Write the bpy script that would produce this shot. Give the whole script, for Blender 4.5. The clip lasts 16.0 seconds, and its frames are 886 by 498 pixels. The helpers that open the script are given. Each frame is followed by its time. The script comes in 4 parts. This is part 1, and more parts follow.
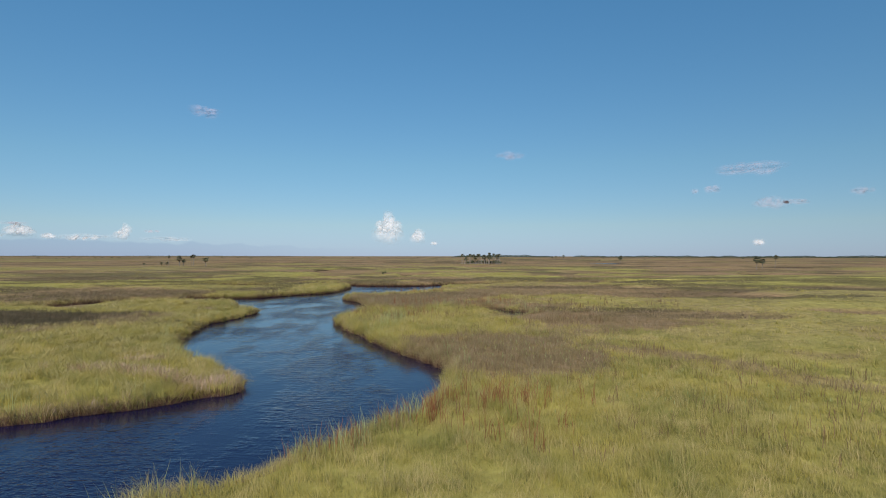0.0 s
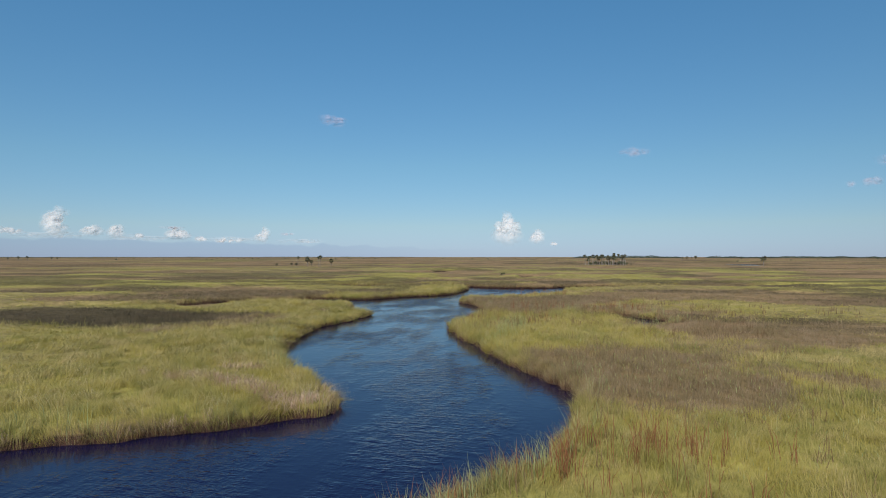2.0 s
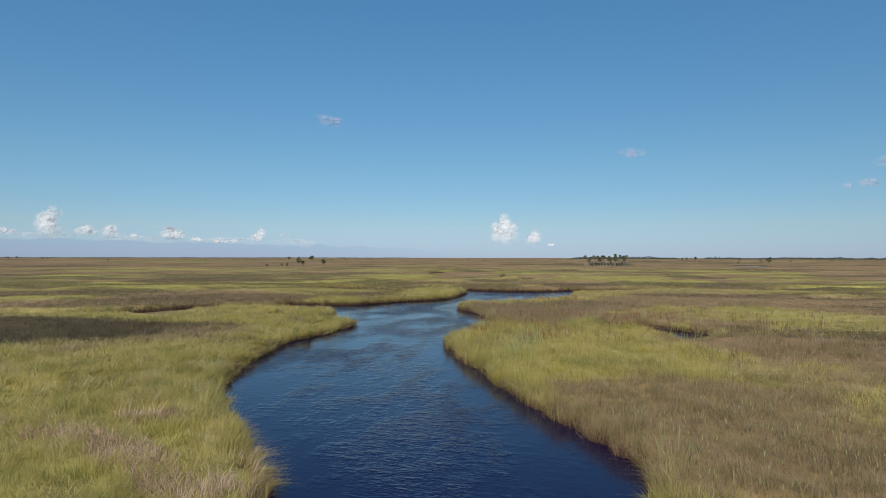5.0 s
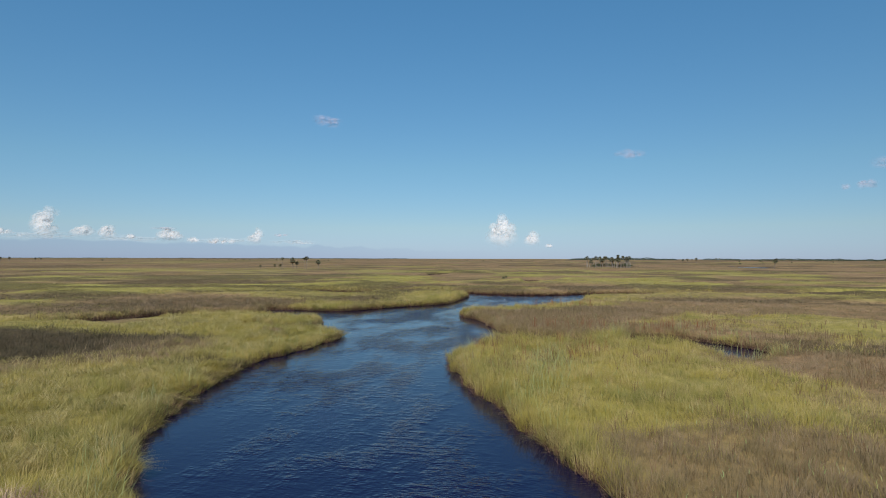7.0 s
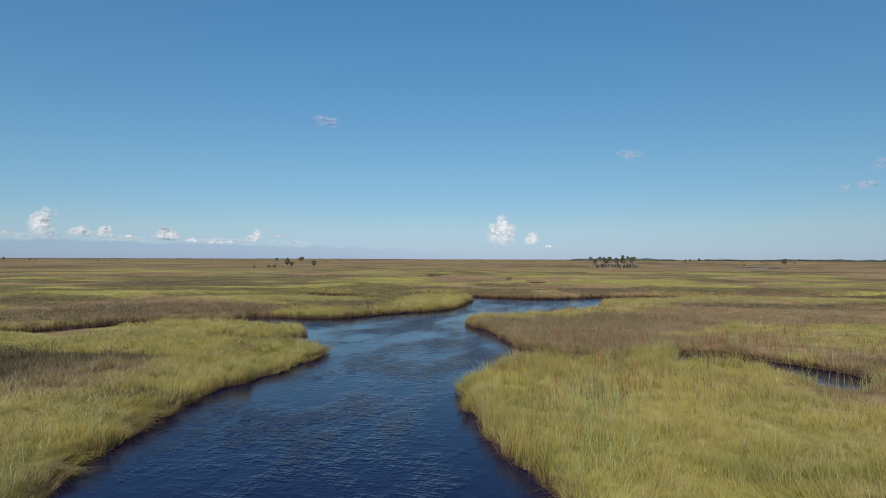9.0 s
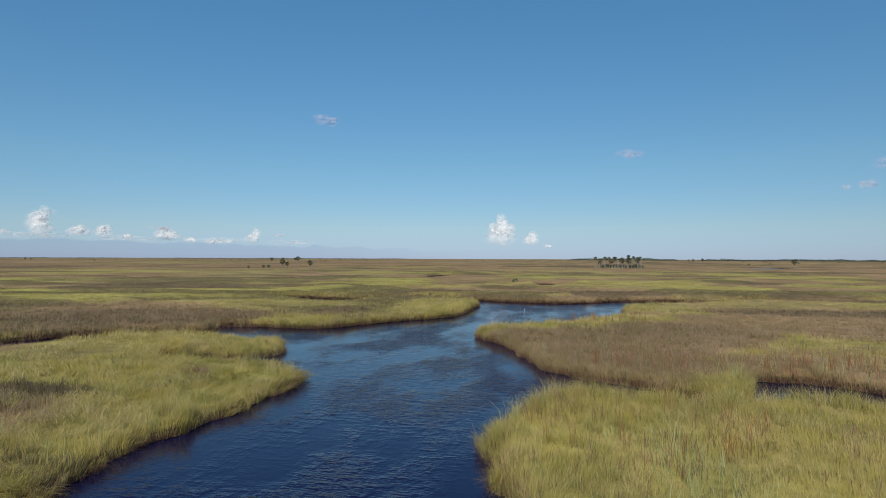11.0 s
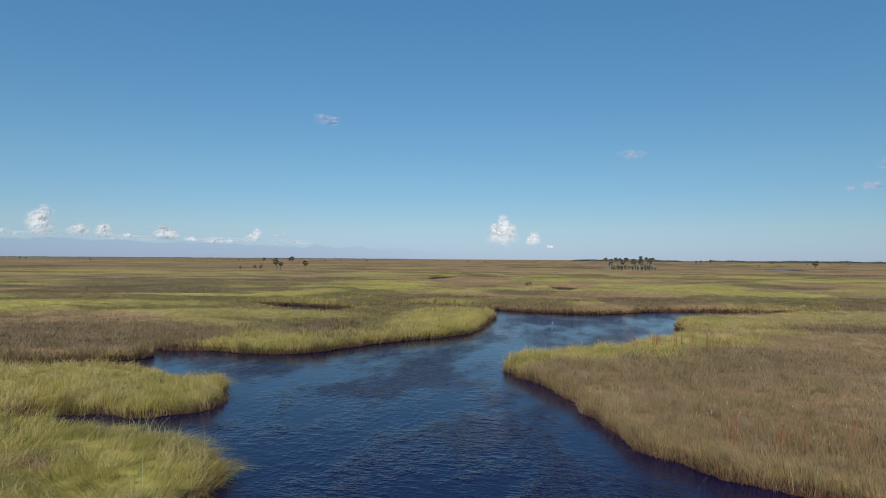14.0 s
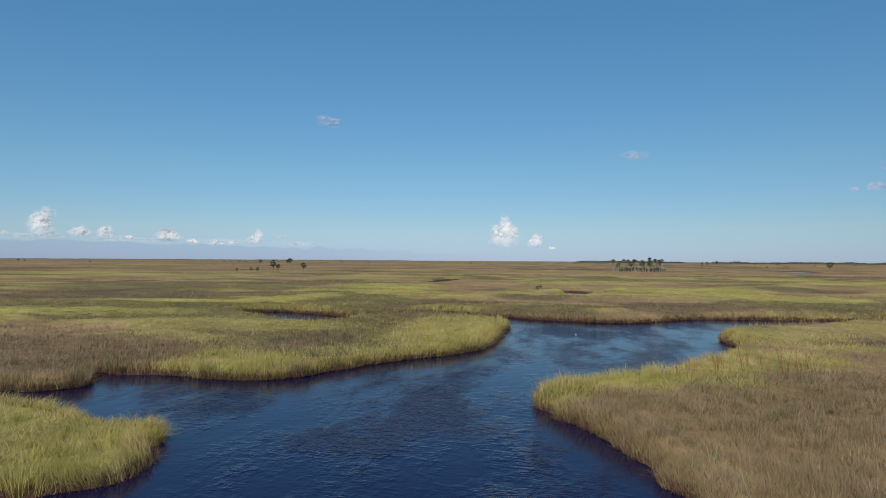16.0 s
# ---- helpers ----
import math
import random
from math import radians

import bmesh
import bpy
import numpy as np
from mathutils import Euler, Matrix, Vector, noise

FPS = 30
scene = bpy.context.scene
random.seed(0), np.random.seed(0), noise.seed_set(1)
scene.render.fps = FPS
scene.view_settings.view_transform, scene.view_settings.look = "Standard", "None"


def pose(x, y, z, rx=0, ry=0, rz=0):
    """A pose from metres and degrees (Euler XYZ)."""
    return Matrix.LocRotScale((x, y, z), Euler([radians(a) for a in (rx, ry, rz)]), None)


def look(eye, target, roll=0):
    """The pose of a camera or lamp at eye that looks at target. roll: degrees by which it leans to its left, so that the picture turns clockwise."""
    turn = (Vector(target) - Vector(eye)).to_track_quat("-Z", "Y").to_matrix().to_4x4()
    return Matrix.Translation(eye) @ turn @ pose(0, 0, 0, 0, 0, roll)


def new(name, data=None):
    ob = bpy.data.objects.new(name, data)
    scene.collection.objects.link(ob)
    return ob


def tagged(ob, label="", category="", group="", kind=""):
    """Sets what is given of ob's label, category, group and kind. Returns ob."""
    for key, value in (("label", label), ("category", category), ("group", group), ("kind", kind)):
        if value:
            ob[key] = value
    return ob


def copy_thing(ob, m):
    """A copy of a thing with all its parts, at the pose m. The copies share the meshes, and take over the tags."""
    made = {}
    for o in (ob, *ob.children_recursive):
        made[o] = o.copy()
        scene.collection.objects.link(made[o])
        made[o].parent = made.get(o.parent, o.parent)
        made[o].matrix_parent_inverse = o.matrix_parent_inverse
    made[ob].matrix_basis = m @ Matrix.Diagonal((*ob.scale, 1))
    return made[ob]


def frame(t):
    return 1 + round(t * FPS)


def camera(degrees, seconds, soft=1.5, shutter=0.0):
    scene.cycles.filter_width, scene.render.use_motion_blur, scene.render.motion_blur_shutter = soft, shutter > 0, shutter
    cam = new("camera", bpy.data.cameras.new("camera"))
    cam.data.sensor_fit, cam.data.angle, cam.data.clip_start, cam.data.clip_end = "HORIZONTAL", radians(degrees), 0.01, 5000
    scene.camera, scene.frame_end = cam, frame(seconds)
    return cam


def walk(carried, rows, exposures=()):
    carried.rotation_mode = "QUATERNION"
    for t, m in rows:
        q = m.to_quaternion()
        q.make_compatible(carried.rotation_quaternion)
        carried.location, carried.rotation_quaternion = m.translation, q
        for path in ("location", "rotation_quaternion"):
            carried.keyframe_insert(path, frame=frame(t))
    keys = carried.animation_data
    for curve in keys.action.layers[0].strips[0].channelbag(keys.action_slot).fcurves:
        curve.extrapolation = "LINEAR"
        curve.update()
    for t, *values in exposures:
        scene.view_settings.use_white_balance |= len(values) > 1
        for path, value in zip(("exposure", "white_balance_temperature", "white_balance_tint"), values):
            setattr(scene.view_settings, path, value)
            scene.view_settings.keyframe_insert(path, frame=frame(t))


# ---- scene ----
cam = camera(73.8, 16.0, 0.95)
METRES, EYE, TILT, LEAN, TURN = 80.0, 9.0, 0.62, -0.06, 0.0
ROWS = [
    (0.0, 0.0000, 0.0000, 0.0000, 0.00, 0.00, 0.00),
    (0.5, -0.0012, 0.0200, -0.0002, 0.53, 0.04, -0.04),
    (1.0, -0.0028, 0.0424, -0.0007, 5.42, 0.05, 0.07),
    (1.5, -0.0044, 0.0656, -0.0014, 11.41, 0.09, 0.18),
    (2.0, -0.0067, 0.0890, -0.0019, 11.52, 0.10, 0.19),
    (2.5, -0.0103, 0.1129, -0.0024, 11.45, 0.13, 0.18),
    (3.0, -0.0144, 0.1374, -0.0026, 11.40, 0.12, 0.17),
    (3.5, -0.0195, 0.1632, -0.0032, 11.34, 0.10, 0.16),
    (4.0, -0.0252, 0.1908, -0.0038, 11.30, 0.12, 0.14),
    (6.5, -0.0608, 0.3447, -0.0061, 11.03, 0.24, 0.06),
    (7.0, -0.0694, 0.3789, -0.0066, 10.99, 0.26, 0.04),
    (7.5, -0.0781, 0.4136, -0.0072, 10.96, 0.28, 0.02),
    (8.0, -0.0866, 0.4487, -0.0078, 10.93, 0.31, 0.01),
    (8.5, -0.0953, 0.4841, -0.0082, 10.92, 0.31, 0.02),
    (9.0, -0.1043, 0.5194, -0.0086, 10.90, 0.31, 0.02),
    (11.5, -0.1496, 0.6948, -0.0084, 10.85, 0.27, -0.04),
    (12.0, -0.1597, 0.7336, -0.0087, 10.86, 0.29, -0.08),
    (12.5, -0.1697, 0.7721, -0.0089, 10.88, 0.30, -0.11),
    (13.0, -0.1796, 0.8106, -0.0090, 10.91, 0.30, -0.14),
    (13.5, -0.1899, 0.8491, -0.0092, 10.93, 0.30, -0.17),
    (14.0, -0.1994, 0.8863, -0.0095, 10.96, 0.31, -0.21),
    (14.5, -0.2092, 0.9235, -0.0096, 10.99, 0.30, -0.22),
    (15.0, -0.2187, 0.9601, -0.0093, 11.02, 0.53, -0.21),
    (15.5, -0.2266, 0.9912, -0.0097, 11.07, 0.48, -0.17),
    (16.0, -0.2329, 1.0158, -0.0099, 11.14, 0.46, -0.15),
]
EXPOSURE = 0.0
walk(cam, [(t, pose(0, 0, EYE, TILT, LEAN, TURN) @ pose(METRES * x, METRES * y, METRES * z, 90 + pitch, roll, yaw)) for t, x, y, z, yaw, pitch, roll in ROWS],
     [(0, EXPOSURE), (16, EXPOSURE)])

# ---- world and sun ----
SUN_AZ, SUN_EL = 191.0, 44.0          # degrees clockwise from +y, and above the horizon
world = bpy.data.worlds.new("sky")
scene.world = world
world.use_nodes = True
wn, wl = world.node_tree.nodes, world.node_tree.links
sky = wn.new("ShaderNodeTexSky")
sky.sky_type = "NISHITA"
sky.sun_disc = False
sky.sun_elevation, sky.sun_rotation = radians(SUN_EL), radians(360 - SUN_AZ)
sky.altitude, sky.air_density, sky.dust_density, sky.ozone_density = 0, 1.0, 0.0, 5.0
# clear blue air over damp haze: the haze takes the red out of the low sky
aim = wn.new("ShaderNodeTexCoord")
part_of = wn.new("ShaderNodeSeparateXYZ")
wl.new(aim.outputs["Generated"], part_of.inputs[0])
air = wn.new("ShaderNodeValToRGB")
for el, (at, c) in zip([air.color_ramp.elements[0], air.color_ramp.elements[1]] + [air.color_ramp.elements.new(0.1 * k) for k in (3, 5, 7)],
                       ((0.0, (0.40, 0.53, 0.90)), (1.0, (0.40, 0.78, 1.05)), (0.05, (0.585, 0.67, 0.775)), (0.15, (0.655, 0.835, 0.835)), (0.40, (0.68, 1.10, 1.13)))):
    el.position, el.color = at, (*c, 1)
wl.new(part_of.outputs[2], air.inputs[0])
tint = wn.new("ShaderNodeMix")
tint.data_type, tint.blend_type = "RGBA", "MULTIPLY"
tint.inputs[0].default_value = 1.0
wl.new(sky.outputs[0], tint.inputs[6])
wl.new(air.outputs[0], tint.inputs[7])


def world_math(kind, one, two=None, three=None):
    """A sum in the sky's nodes; smooth steps take value, from, to."""
    if kind == "STEP":
        m = wn.new("ShaderNodeMapRange")
        m.interpolation_type = "SMOOTHSTEP"
        m.inputs[1].default_value, m.inputs[2].default_value = two, three
        wl.new(one, m.inputs[0])
        return m.outputs[0]
    m = wn.new("ShaderNodeMath")
    m.operation = kind
    for socket, value in zip(m.inputs, (one, two, three)):
        if isinstance(value, (int, float)):
            socket.default_value = value
        elif value is not None:
            wl.new(value, socket)
    return m.outputs[0]


# a hazy bank of vapour lies on the horizon to the north-west, with an uneven top
billow = wn.new("ShaderNodeTexNoise")
billow.inputs["Scale"].default_value, billow.inputs["Detail"].default_value = 26.0, 5.0
wl.new(aim.outputs["Generated"], billow.inputs["Vector"])
top = world_math("MULTIPLY_ADD", billow.outputs[0], -0.016, part_of.outputs[2])
top = world_math("MULTIPLY_ADD", part_of.outputs[0], 0.022, top)
inside = world_math("SUBTRACT", 1.0, world_math("STEP", top, -0.0005, 0.0035))
inside = world_math("MULTIPLY", inside, world_math("SUBTRACT", 1.0, world_math("STEP", part_of.outputs[0], -0.5, -0.05)))
bank = wn.new("ShaderNodeMix")
bank.data_type, bank.blend_type = "RGBA", "MULTIPLY"
bank.inputs[7].default_value = (0.86, 0.87, 0.93, 1)
wl.new(inside, bank.inputs[0])
wl.new(tint.outputs[2], bank.inputs[6])
wl.new(bank.outputs[2], wn["Background"].inputs["Color"])
wn["Background"].inputs["Strength"].default_value = 0.1

sun_data = bpy.data.lights.new("sun", "SUN")
sun_data.energy, sun_data.angle, sun_data.color = 3.85, radians(0.6), (1.0, 0.94, 0.84)
sun = new("sun", sun_data)
a, e = radians(SUN_AZ), radians(SUN_EL)
sun.matrix_world = look((0, 0, 200), (-math.sin(a) * math.cos(e), -math.cos(a) * math.cos(e), 200 - math.sin(e)))


# ---- small tools ----
rng = np.random.default_rng(7)


def smooth(lo, hi, v):
    k = np.clip((v - lo) / (hi - lo), 0, 1)
    return k * k * (3 - 2 * k)


def lattice(x, y, seed):
    """Value noise, 0 to 1, one cell a unit."""
    def h(i, j):
        n = (i.astype(np.int64) * 374761393 + j.astype(np.int64) * 668265263 + seed * 974711) & 0x7FFFFFFF
        n = ((n ^ (n >> 13)) * 1274126177) & 0x7FFFFFFF
        return ((n ^ (n >> 16)) & 0xFFFF) / 65535.0
    i, j = np.floor(x), np.floor(y)
    u, v = x - i, y - j
    u, v = u * u * (3 - 2 * u), v * v * (3 - 2 * v)
    return (h(i, j) * (1 - u) + h(i + 1, j) * u) * (1 - v) + (h(i, j + 1) * (1 - u) + h(i + 1, j + 1) * u) * v


def fbm(x, y, size, seed):
    x, y = np.asarray(x, float), np.asarray(y, float)
    return 0.6 * lattice(x / size, y / size, seed) + 0.28 * lattice(x / size * 2.1 + 5, y / size * 2.1, seed + 1) + 0.12 * lattice(x / size * 4.3, y / size * 4.3 + 9, seed + 2)


def part(name, bm, material, parent=None, label=""):
    me = bpy.data.meshes.new(name)
    bm.to_mesh(me)
    bm.free()
    me.materials.append(material)
    ob = new(name, me)
    if parent is not None:
        ob.parent = parent
    return tagged(ob, label)


def sheet(name, verts, faces_of, sizes, material, smooth_faces=False):
    """A mesh from arrays: vertices (n, 3), the flat list of corners, and each face's corner count."""
    me = bpy.data.meshes.new(name)
    me.vertices.add(len(verts))
    me.vertices.foreach_set("co", np.ascontiguousarray(verts, np.float32).ravel())
    me.loops.add(len(faces_of))
    me.loops.foreach_set("vertex_index", np.ascontiguousarray(faces_of, np.int32))
    me.polygons.add(len(sizes))
    me.polygons.foreach_set("loop_start", np.concatenate(([0], np.cumsum(sizes)[:-1])).astype(np.int32))
    if smooth_faces:
        me.polygons.foreach_set("use_smooth", np.ones(len(sizes), bool))
    me.update(calc_edges=True)
    me.materials.append(material)
    return new(name, me)


def shader(name):
    m = bpy.data.materials.new(name)
    m.use_nodes = True
    return m, m.node_tree.nodes, m.node_tree.links, m.node_tree.nodes["Principled BSDF"]


def ramp(nodes, stops):
    r = nodes.new("ShaderNodeValToRGB")
    while len(r.color_ramp.elements) < len(stops):
        r.color_ramp.elements.new(0.5)
    for el, (at, c) in zip(r.color_ramp.elements, stops):
        el.position, el.color = at, (*c, 1)
    return r


def mixer(nodes, links, fac, one, two, kind="MIX"):
    m = nodes.new("ShaderNodeMix")
    m.data_type, m.blend_type = "RGBA", kind
    for socket, value in ((m.inputs[0], fac), (m.inputs[6], one), (m.inputs[7], two)):
        if isinstance(value, (int, float)):
            socket.default_value = value
        elif isinstance(value, tuple):
            socket.default_value = (*value, 1)
        else:
            links.new(value, socket)
    return m.outputs[2]


def noise_at(nodes, links, scale, detail=4.0, vector=None, rough=0.55):
    n = nodes.new("ShaderNodeTexNoise")
    n.inputs["Scale"].default_value, n.inputs["Detail"].default_value, n.inputs["Roughness"].default_value = scale, detail, rough
    if vector is not None:
        links.new(vector, n.inputs["Vector"])
    return n.outputs[0]


def place_of(nodes):
    return nodes.new("ShaderNodeNewGeometry").outputs["Position"]


# ---- materials ----
def grass_material(name, fresh, straw, green, dry, sheath=None):
    """Leaf blades: R of 'blade' is a random number a blade, G runs from root to tip."""
    m, n, l, b = shader(name)
    at = n.new("ShaderNodeAttribute")
    at.attribute_name = "blade"
    sep = n.new("ShaderNodeSeparateColor")
    l.new(at.outputs["Color"], sep.inputs[0])
    place = place_of(n)
    patch = ramp(n, [(0.40, (0, 0, 0)), (0.62, (1, 1, 1))])
    l.new(noise_at(n, l, 0.24, 6.0, place, 0.62), patch.inputs[0])
    col = mixer(n, l, patch.outputs[0], fresh, green)
    old = ramp(n, [(0.42, (0, 0, 0)), (1.0, (1, 1, 1))])
    mottle = n.new("ShaderNodeMath")
    mottle.operation = "MULTIPLY_ADD"
    mottle.inputs[1].default_value, mottle.inputs[2].default_value = 1.9, -0.93
    l.new(noise_at(n, l, 0.55, 4.0, place, 0.6), mottle.inputs[0])
    age = n.new("ShaderNodeMath")
    l.new(sep.outputs[0], age.inputs[0])
    l.new(mottle.outputs[0], age.inputs[1])
    l.new(age.outputs[0], old.inputs[0])
    col = mixer(n, l, old.outputs[0], col, straw)
    tip = n.new("ShaderNodeMath")
    tip.operation = "MULTIPLY"
    tip.inputs[1].default_value = 0.35
    l.new(sep.outputs[1], tip.inputs[0])
    col = mixer(n, l, tip.outputs[0], col, dry)
    if sheath:
        # old brown leaf sheaths clothe the foot of the stems
        foot = ramp(n, [(0.10, (0.85, 0.85, 0.85)), (0.42, (0, 0, 0))])
        l.new(sep.outputs[1], foot.inputs[0])
        col = mixer(n, l, foot.outputs[0], col, sheath)
    l.new(col, b.inputs["Base Color"])
    b.inputs["Roughness"].default_value = 0.6
    b.inputs["Specular IOR Level"].default_value = 0.2
    # a stand of leaves is lit as one soft canopy
    lift = n.new("ShaderNodeVectorMath")
    lift.operation = "MULTIPLY_ADD"
    lift.inputs[1].default_value, lift.inputs[2].default_value = (0.85, 0.85, 0.85), (0.0, 0.0, 0.4)
    l.new(n.new("ShaderNodeNewGeometry").outputs["Normal"], lift.inputs[0])
    canopy = n.new("ShaderNodeVectorMath")
    canopy.operation = "NORMALIZE"
    l.new(lift.outputs[0], canopy.inputs[0])
    l.new(canopy.outputs[0], b.inputs["Normal"])
    tr = n.new("ShaderNodeBsdfTranslucent")
    l.new(col, tr.inputs["Color"])
    mx = n.new("ShaderNodeMixShader")
    mx.inputs[0].default_value = 0.3
    l.new(b.outputs[0], mx.inputs[1])
    l.new(tr.outputs[0], mx.inputs[2])
    l.new(mx.outputs[0], n["Material Output"].inputs["Surface"])
    return m


BLACKRUSH = grass_material("black_rush_stems", (0.095, 0.075, 0.04), (0.14, 0.105, 0.062), (0.078, 0.068, 0.032), (0.15, 0.112, 0.07))
CORDGRASS = grass_material("cordgrass_blades", (0.40, 0.335, 0.066), (0.52, 0.41, 0.18), (0.225, 0.23, 0.052), (0.52, 0.41, 0.18))
SHORE_CORD = grass_material("shore_cordgrass_blades", (0.40, 0.335, 0.066), (0.50, 0.38, 0.17), (0.25, 0.24, 0.055), (0.52, 0.40, 0.18), (0.20, 0.115, 0.06))
SHORE_RUSH = grass_material("shore_rush_stems", (0.29, 0.23, 0.09), (0.40, 0.29, 0.15), (0.25, 0.21, 0.07), (0.37, 0.27, 0.165), (0.24, 0.115, 0.06))
RUSH = grass_material("needlerush_stems", (0.24, 0.18, 0.09), (0.36, 0.262, 0.16), (0.215, 0.168, 0.07), (0.375, 0.268, 0.175))
REED = grass_material("reed_blades", (0.31, 0.31, 0.085), (0.40, 0.40, 0.18), (0.26, 0.33, 0.12), (0.5, 0.46, 0.28))
DOCK = grass_material("dock_stems", (0.23, 0.085, 0.035), (0.32, 0.15, 0.06), (0.20, 0.11, 0.04), (0.30, 0.08, 0.045))
SPECKLE = grass_material("speckle_stalks", (0.17, 0.10, 0.05), (0.25, 0.15, 0.08), (0.14, 0.10, 0.04), (0.22, 0.12, 0.065))
STRAW = grass_material("lodged_straw", (0.42, 0.35, 0.11), (0.56, 0.46, 0.22), (0.32, 0.29, 0.08), (0.56, 0.46, 0.25))
ROOTS = grass_material("bank_roots", (0.15, 0.08, 0.055), (0.30, 0.18, 0.12), (0.10, 0.06, 0.04), (0.28, 0.16, 0.10))
THATCH = grass_material("dead_stems", (0.53, 0.355, 0.235), (0.69, 0.52, 0.38), (0.37, 0.23, 0.13), (0.65, 0.48, 0.35))


def ground_material():
    m, n, l, b = shader("marsh_ground")
    place = place_of(n)
    at = n.new("ShaderNodeAttribute")
    at.attribute_name = "rush"
    wide = n.new("ShaderNodeMapping")
    l.new(place, wide.inputs["Vector"])
    far = ramp(n, [(0.44, (0, 0, 0)), (0.56, (1, 1, 1))])
    l.new(noise_at(n, l, 0.009, 6.0, place, 0.6), far.inputs[0])
    green = mixer(n, l, far.outputs[0], (0.32, 0.285, 0.085), (0.27, 0.215, 0.10))
    brown = mixer(n, l, far.outputs[0], (0.25, 0.17, 0.09), (0.31, 0.20, 0.115))
    col = mixer(n, l, at.outputs["Fac"], green, brown)
    low = n.new("ShaderNodeAttribute")
    low.attribute_name = "dark"
    col = mixer(n, l, low.outputs["Fac"], col, (0.09, 0.07, 0.04))
    fine = ramp(n, [(0.32, (0.74, 0.73, 0.70)), (0.68, (1.34, 1.32, 1.26))])
    l.new(noise_at(n, l, 0.9, 6.0, place, 0.65), fine.inputs[0])
    col = mixer(n, l, 1.0, col, fine.outputs[0], "MULTIPLY")
    broad = ramp(n, [(0.36, (0.72, 0.72, 0.70)), (0.62, (1.14, 1.14, 1.1))])
    wide.inputs["Scale"].default_value = (0.7, 1.0, 1.0)
    l.new(noise_at(n, l, 0.085, 5.0, wide.outputs[0], 0.62), broad.inputs[0])
    col = mixer(n, l, 1.0, col, broad.outputs[0], "MULTIPLY")
    sp = n.new("ShaderNodeSeparateXYZ")
    l.new(place, sp.inputs[0])
    mud = ramp(n, [(0.34, (1, 1, 1)), (0.48, (0, 0, 0))])
    l.new(sp.outputs[2], mud.inputs[0])
    peat = mixer(n, l, noise_at(n, l, 3.0, 5.0, place), (0.035, 0.019, 0.014), (0.10, 0.055, 0.038))
    col = mixer(n, l, mud.outputs[0], col, peat)
    l.new(col, b.inputs["Base Color"])
    b.inputs["Roughness"].default_value = 0.9
    b.inputs["Specular IOR Level"].default_value = 0.1
    bump = n.new("ShaderNodeBump")
    bump.inputs["Strength"].default_value, bump.inputs["Distance"].default_value = 0.5, 0.2
    l.new(noise_at(n, l, 2.0, 6.0, place, 0.7), bump.inputs["Height"])
    l.new(bump.outputs[0], b.inputs["Normal"])
    return m


def water_material():
    m, n, l, b = shader("river_water")
    place = place_of(n)
    b.inputs["Base Color"].default_value = (0.0058, 0.0056, 0.033, 1)
    b.inputs["Roughness"].default_value = 0.09
    b.inputs["IOR"].default_value = 1.333
    b.inputs["Specular Tint"].default_value = (0.5, 0.66, 1.0, 1)
    # wind ripples run across the stream, in patches of calm and ruffled water
    turn = n.new("ShaderNodeMapping")
    turn.inputs["Rotation"].default_value = (0, 0, radians(12))
    turn.inputs["Scale"].default_value = (0.75, 1.7, 1)
    l.new(place, turn.inputs["Vector"])
    chop = noise_at(n, l, 1.35, 3.0, turn.outputs[0], 0.6)
    ripple = noise_at(n, l, 5.0, 2.0, turn.outputs[0], 0.5)
    ruffled = ramp(n, [(0.40, (0.18, 0.18, 0.18)), (0.48, (0.55, 0.55, 0.55)), (0.58, (1.7, 1.7, 1.7))])
    slow = n.new("ShaderNodeMapping")
    slow.inputs["Scale"].default_value = (1.0, 0.45, 1)
    l.new(place, slow.inputs["Vector"])
    l.new(noise_at(n, l, 0.16, 5.0, slow.outputs[0], 0.65), ruffled.inputs[0])
    # single steep wavelets stand out of the chop
    crest = ramp(n, [(0.50, (0, 0, 0)), (0.66, (1, 1, 1))])
    l.new(noise_at(n, l, 1.1, 2.0, turn.outputs[0], 0.5), crest.inputs[0])
    swell = n.new("ShaderNodeMath")
    swell.operation = "MULTIPLY_ADD"
    swell.inputs[1].default_value = 0.36
    l.new(crest.outputs[0], swell.inputs[0])
    l.new(chop, swell.inputs[2])
    both = n.new("ShaderNodeMath")
    both.operation = "MULTIPLY_ADD"
    both.inputs[1].default_value = 0.5
    l.new(ripple, both.inputs[0])
    l.new(swell.outputs[0], both.inputs[2])
    high = n.new("ShaderNodeMath")
    high.operation = "MULTIPLY"
    l.new(both.outputs[0], high.inputs[0])
    wind = n.new("ShaderNodeAttribute")
    wind.attribute_name = "wind"
    reach = n.new("ShaderNodeMath")
    reach.operation = "MULTIPLY_ADD"
    reach.inputs[1].default_value, reach.inputs[2].default_value = 0.92, 0.08
    l.new(wind.outputs["Fac"], reach.inputs[0])
    blown = n.new("ShaderNodeMath")
    blown.operation = "MULTIPLY"
    l.new(ruffled.outputs[0], blown.inputs[0])
    l.new(reach.outputs[0], blown.inputs[1])
    l.new(blown.outputs[0], high.inputs[1])
    bump = n.new("ShaderNodeBump")
    bump.inputs["Strength"].default_value, bump.inputs["Distance"].default_value = 0.85, 0.06
    l.new(high.outputs[0], bump.inputs["Height"])
    l.new(bump.outputs[0], b.inputs["Normal"])
    return m


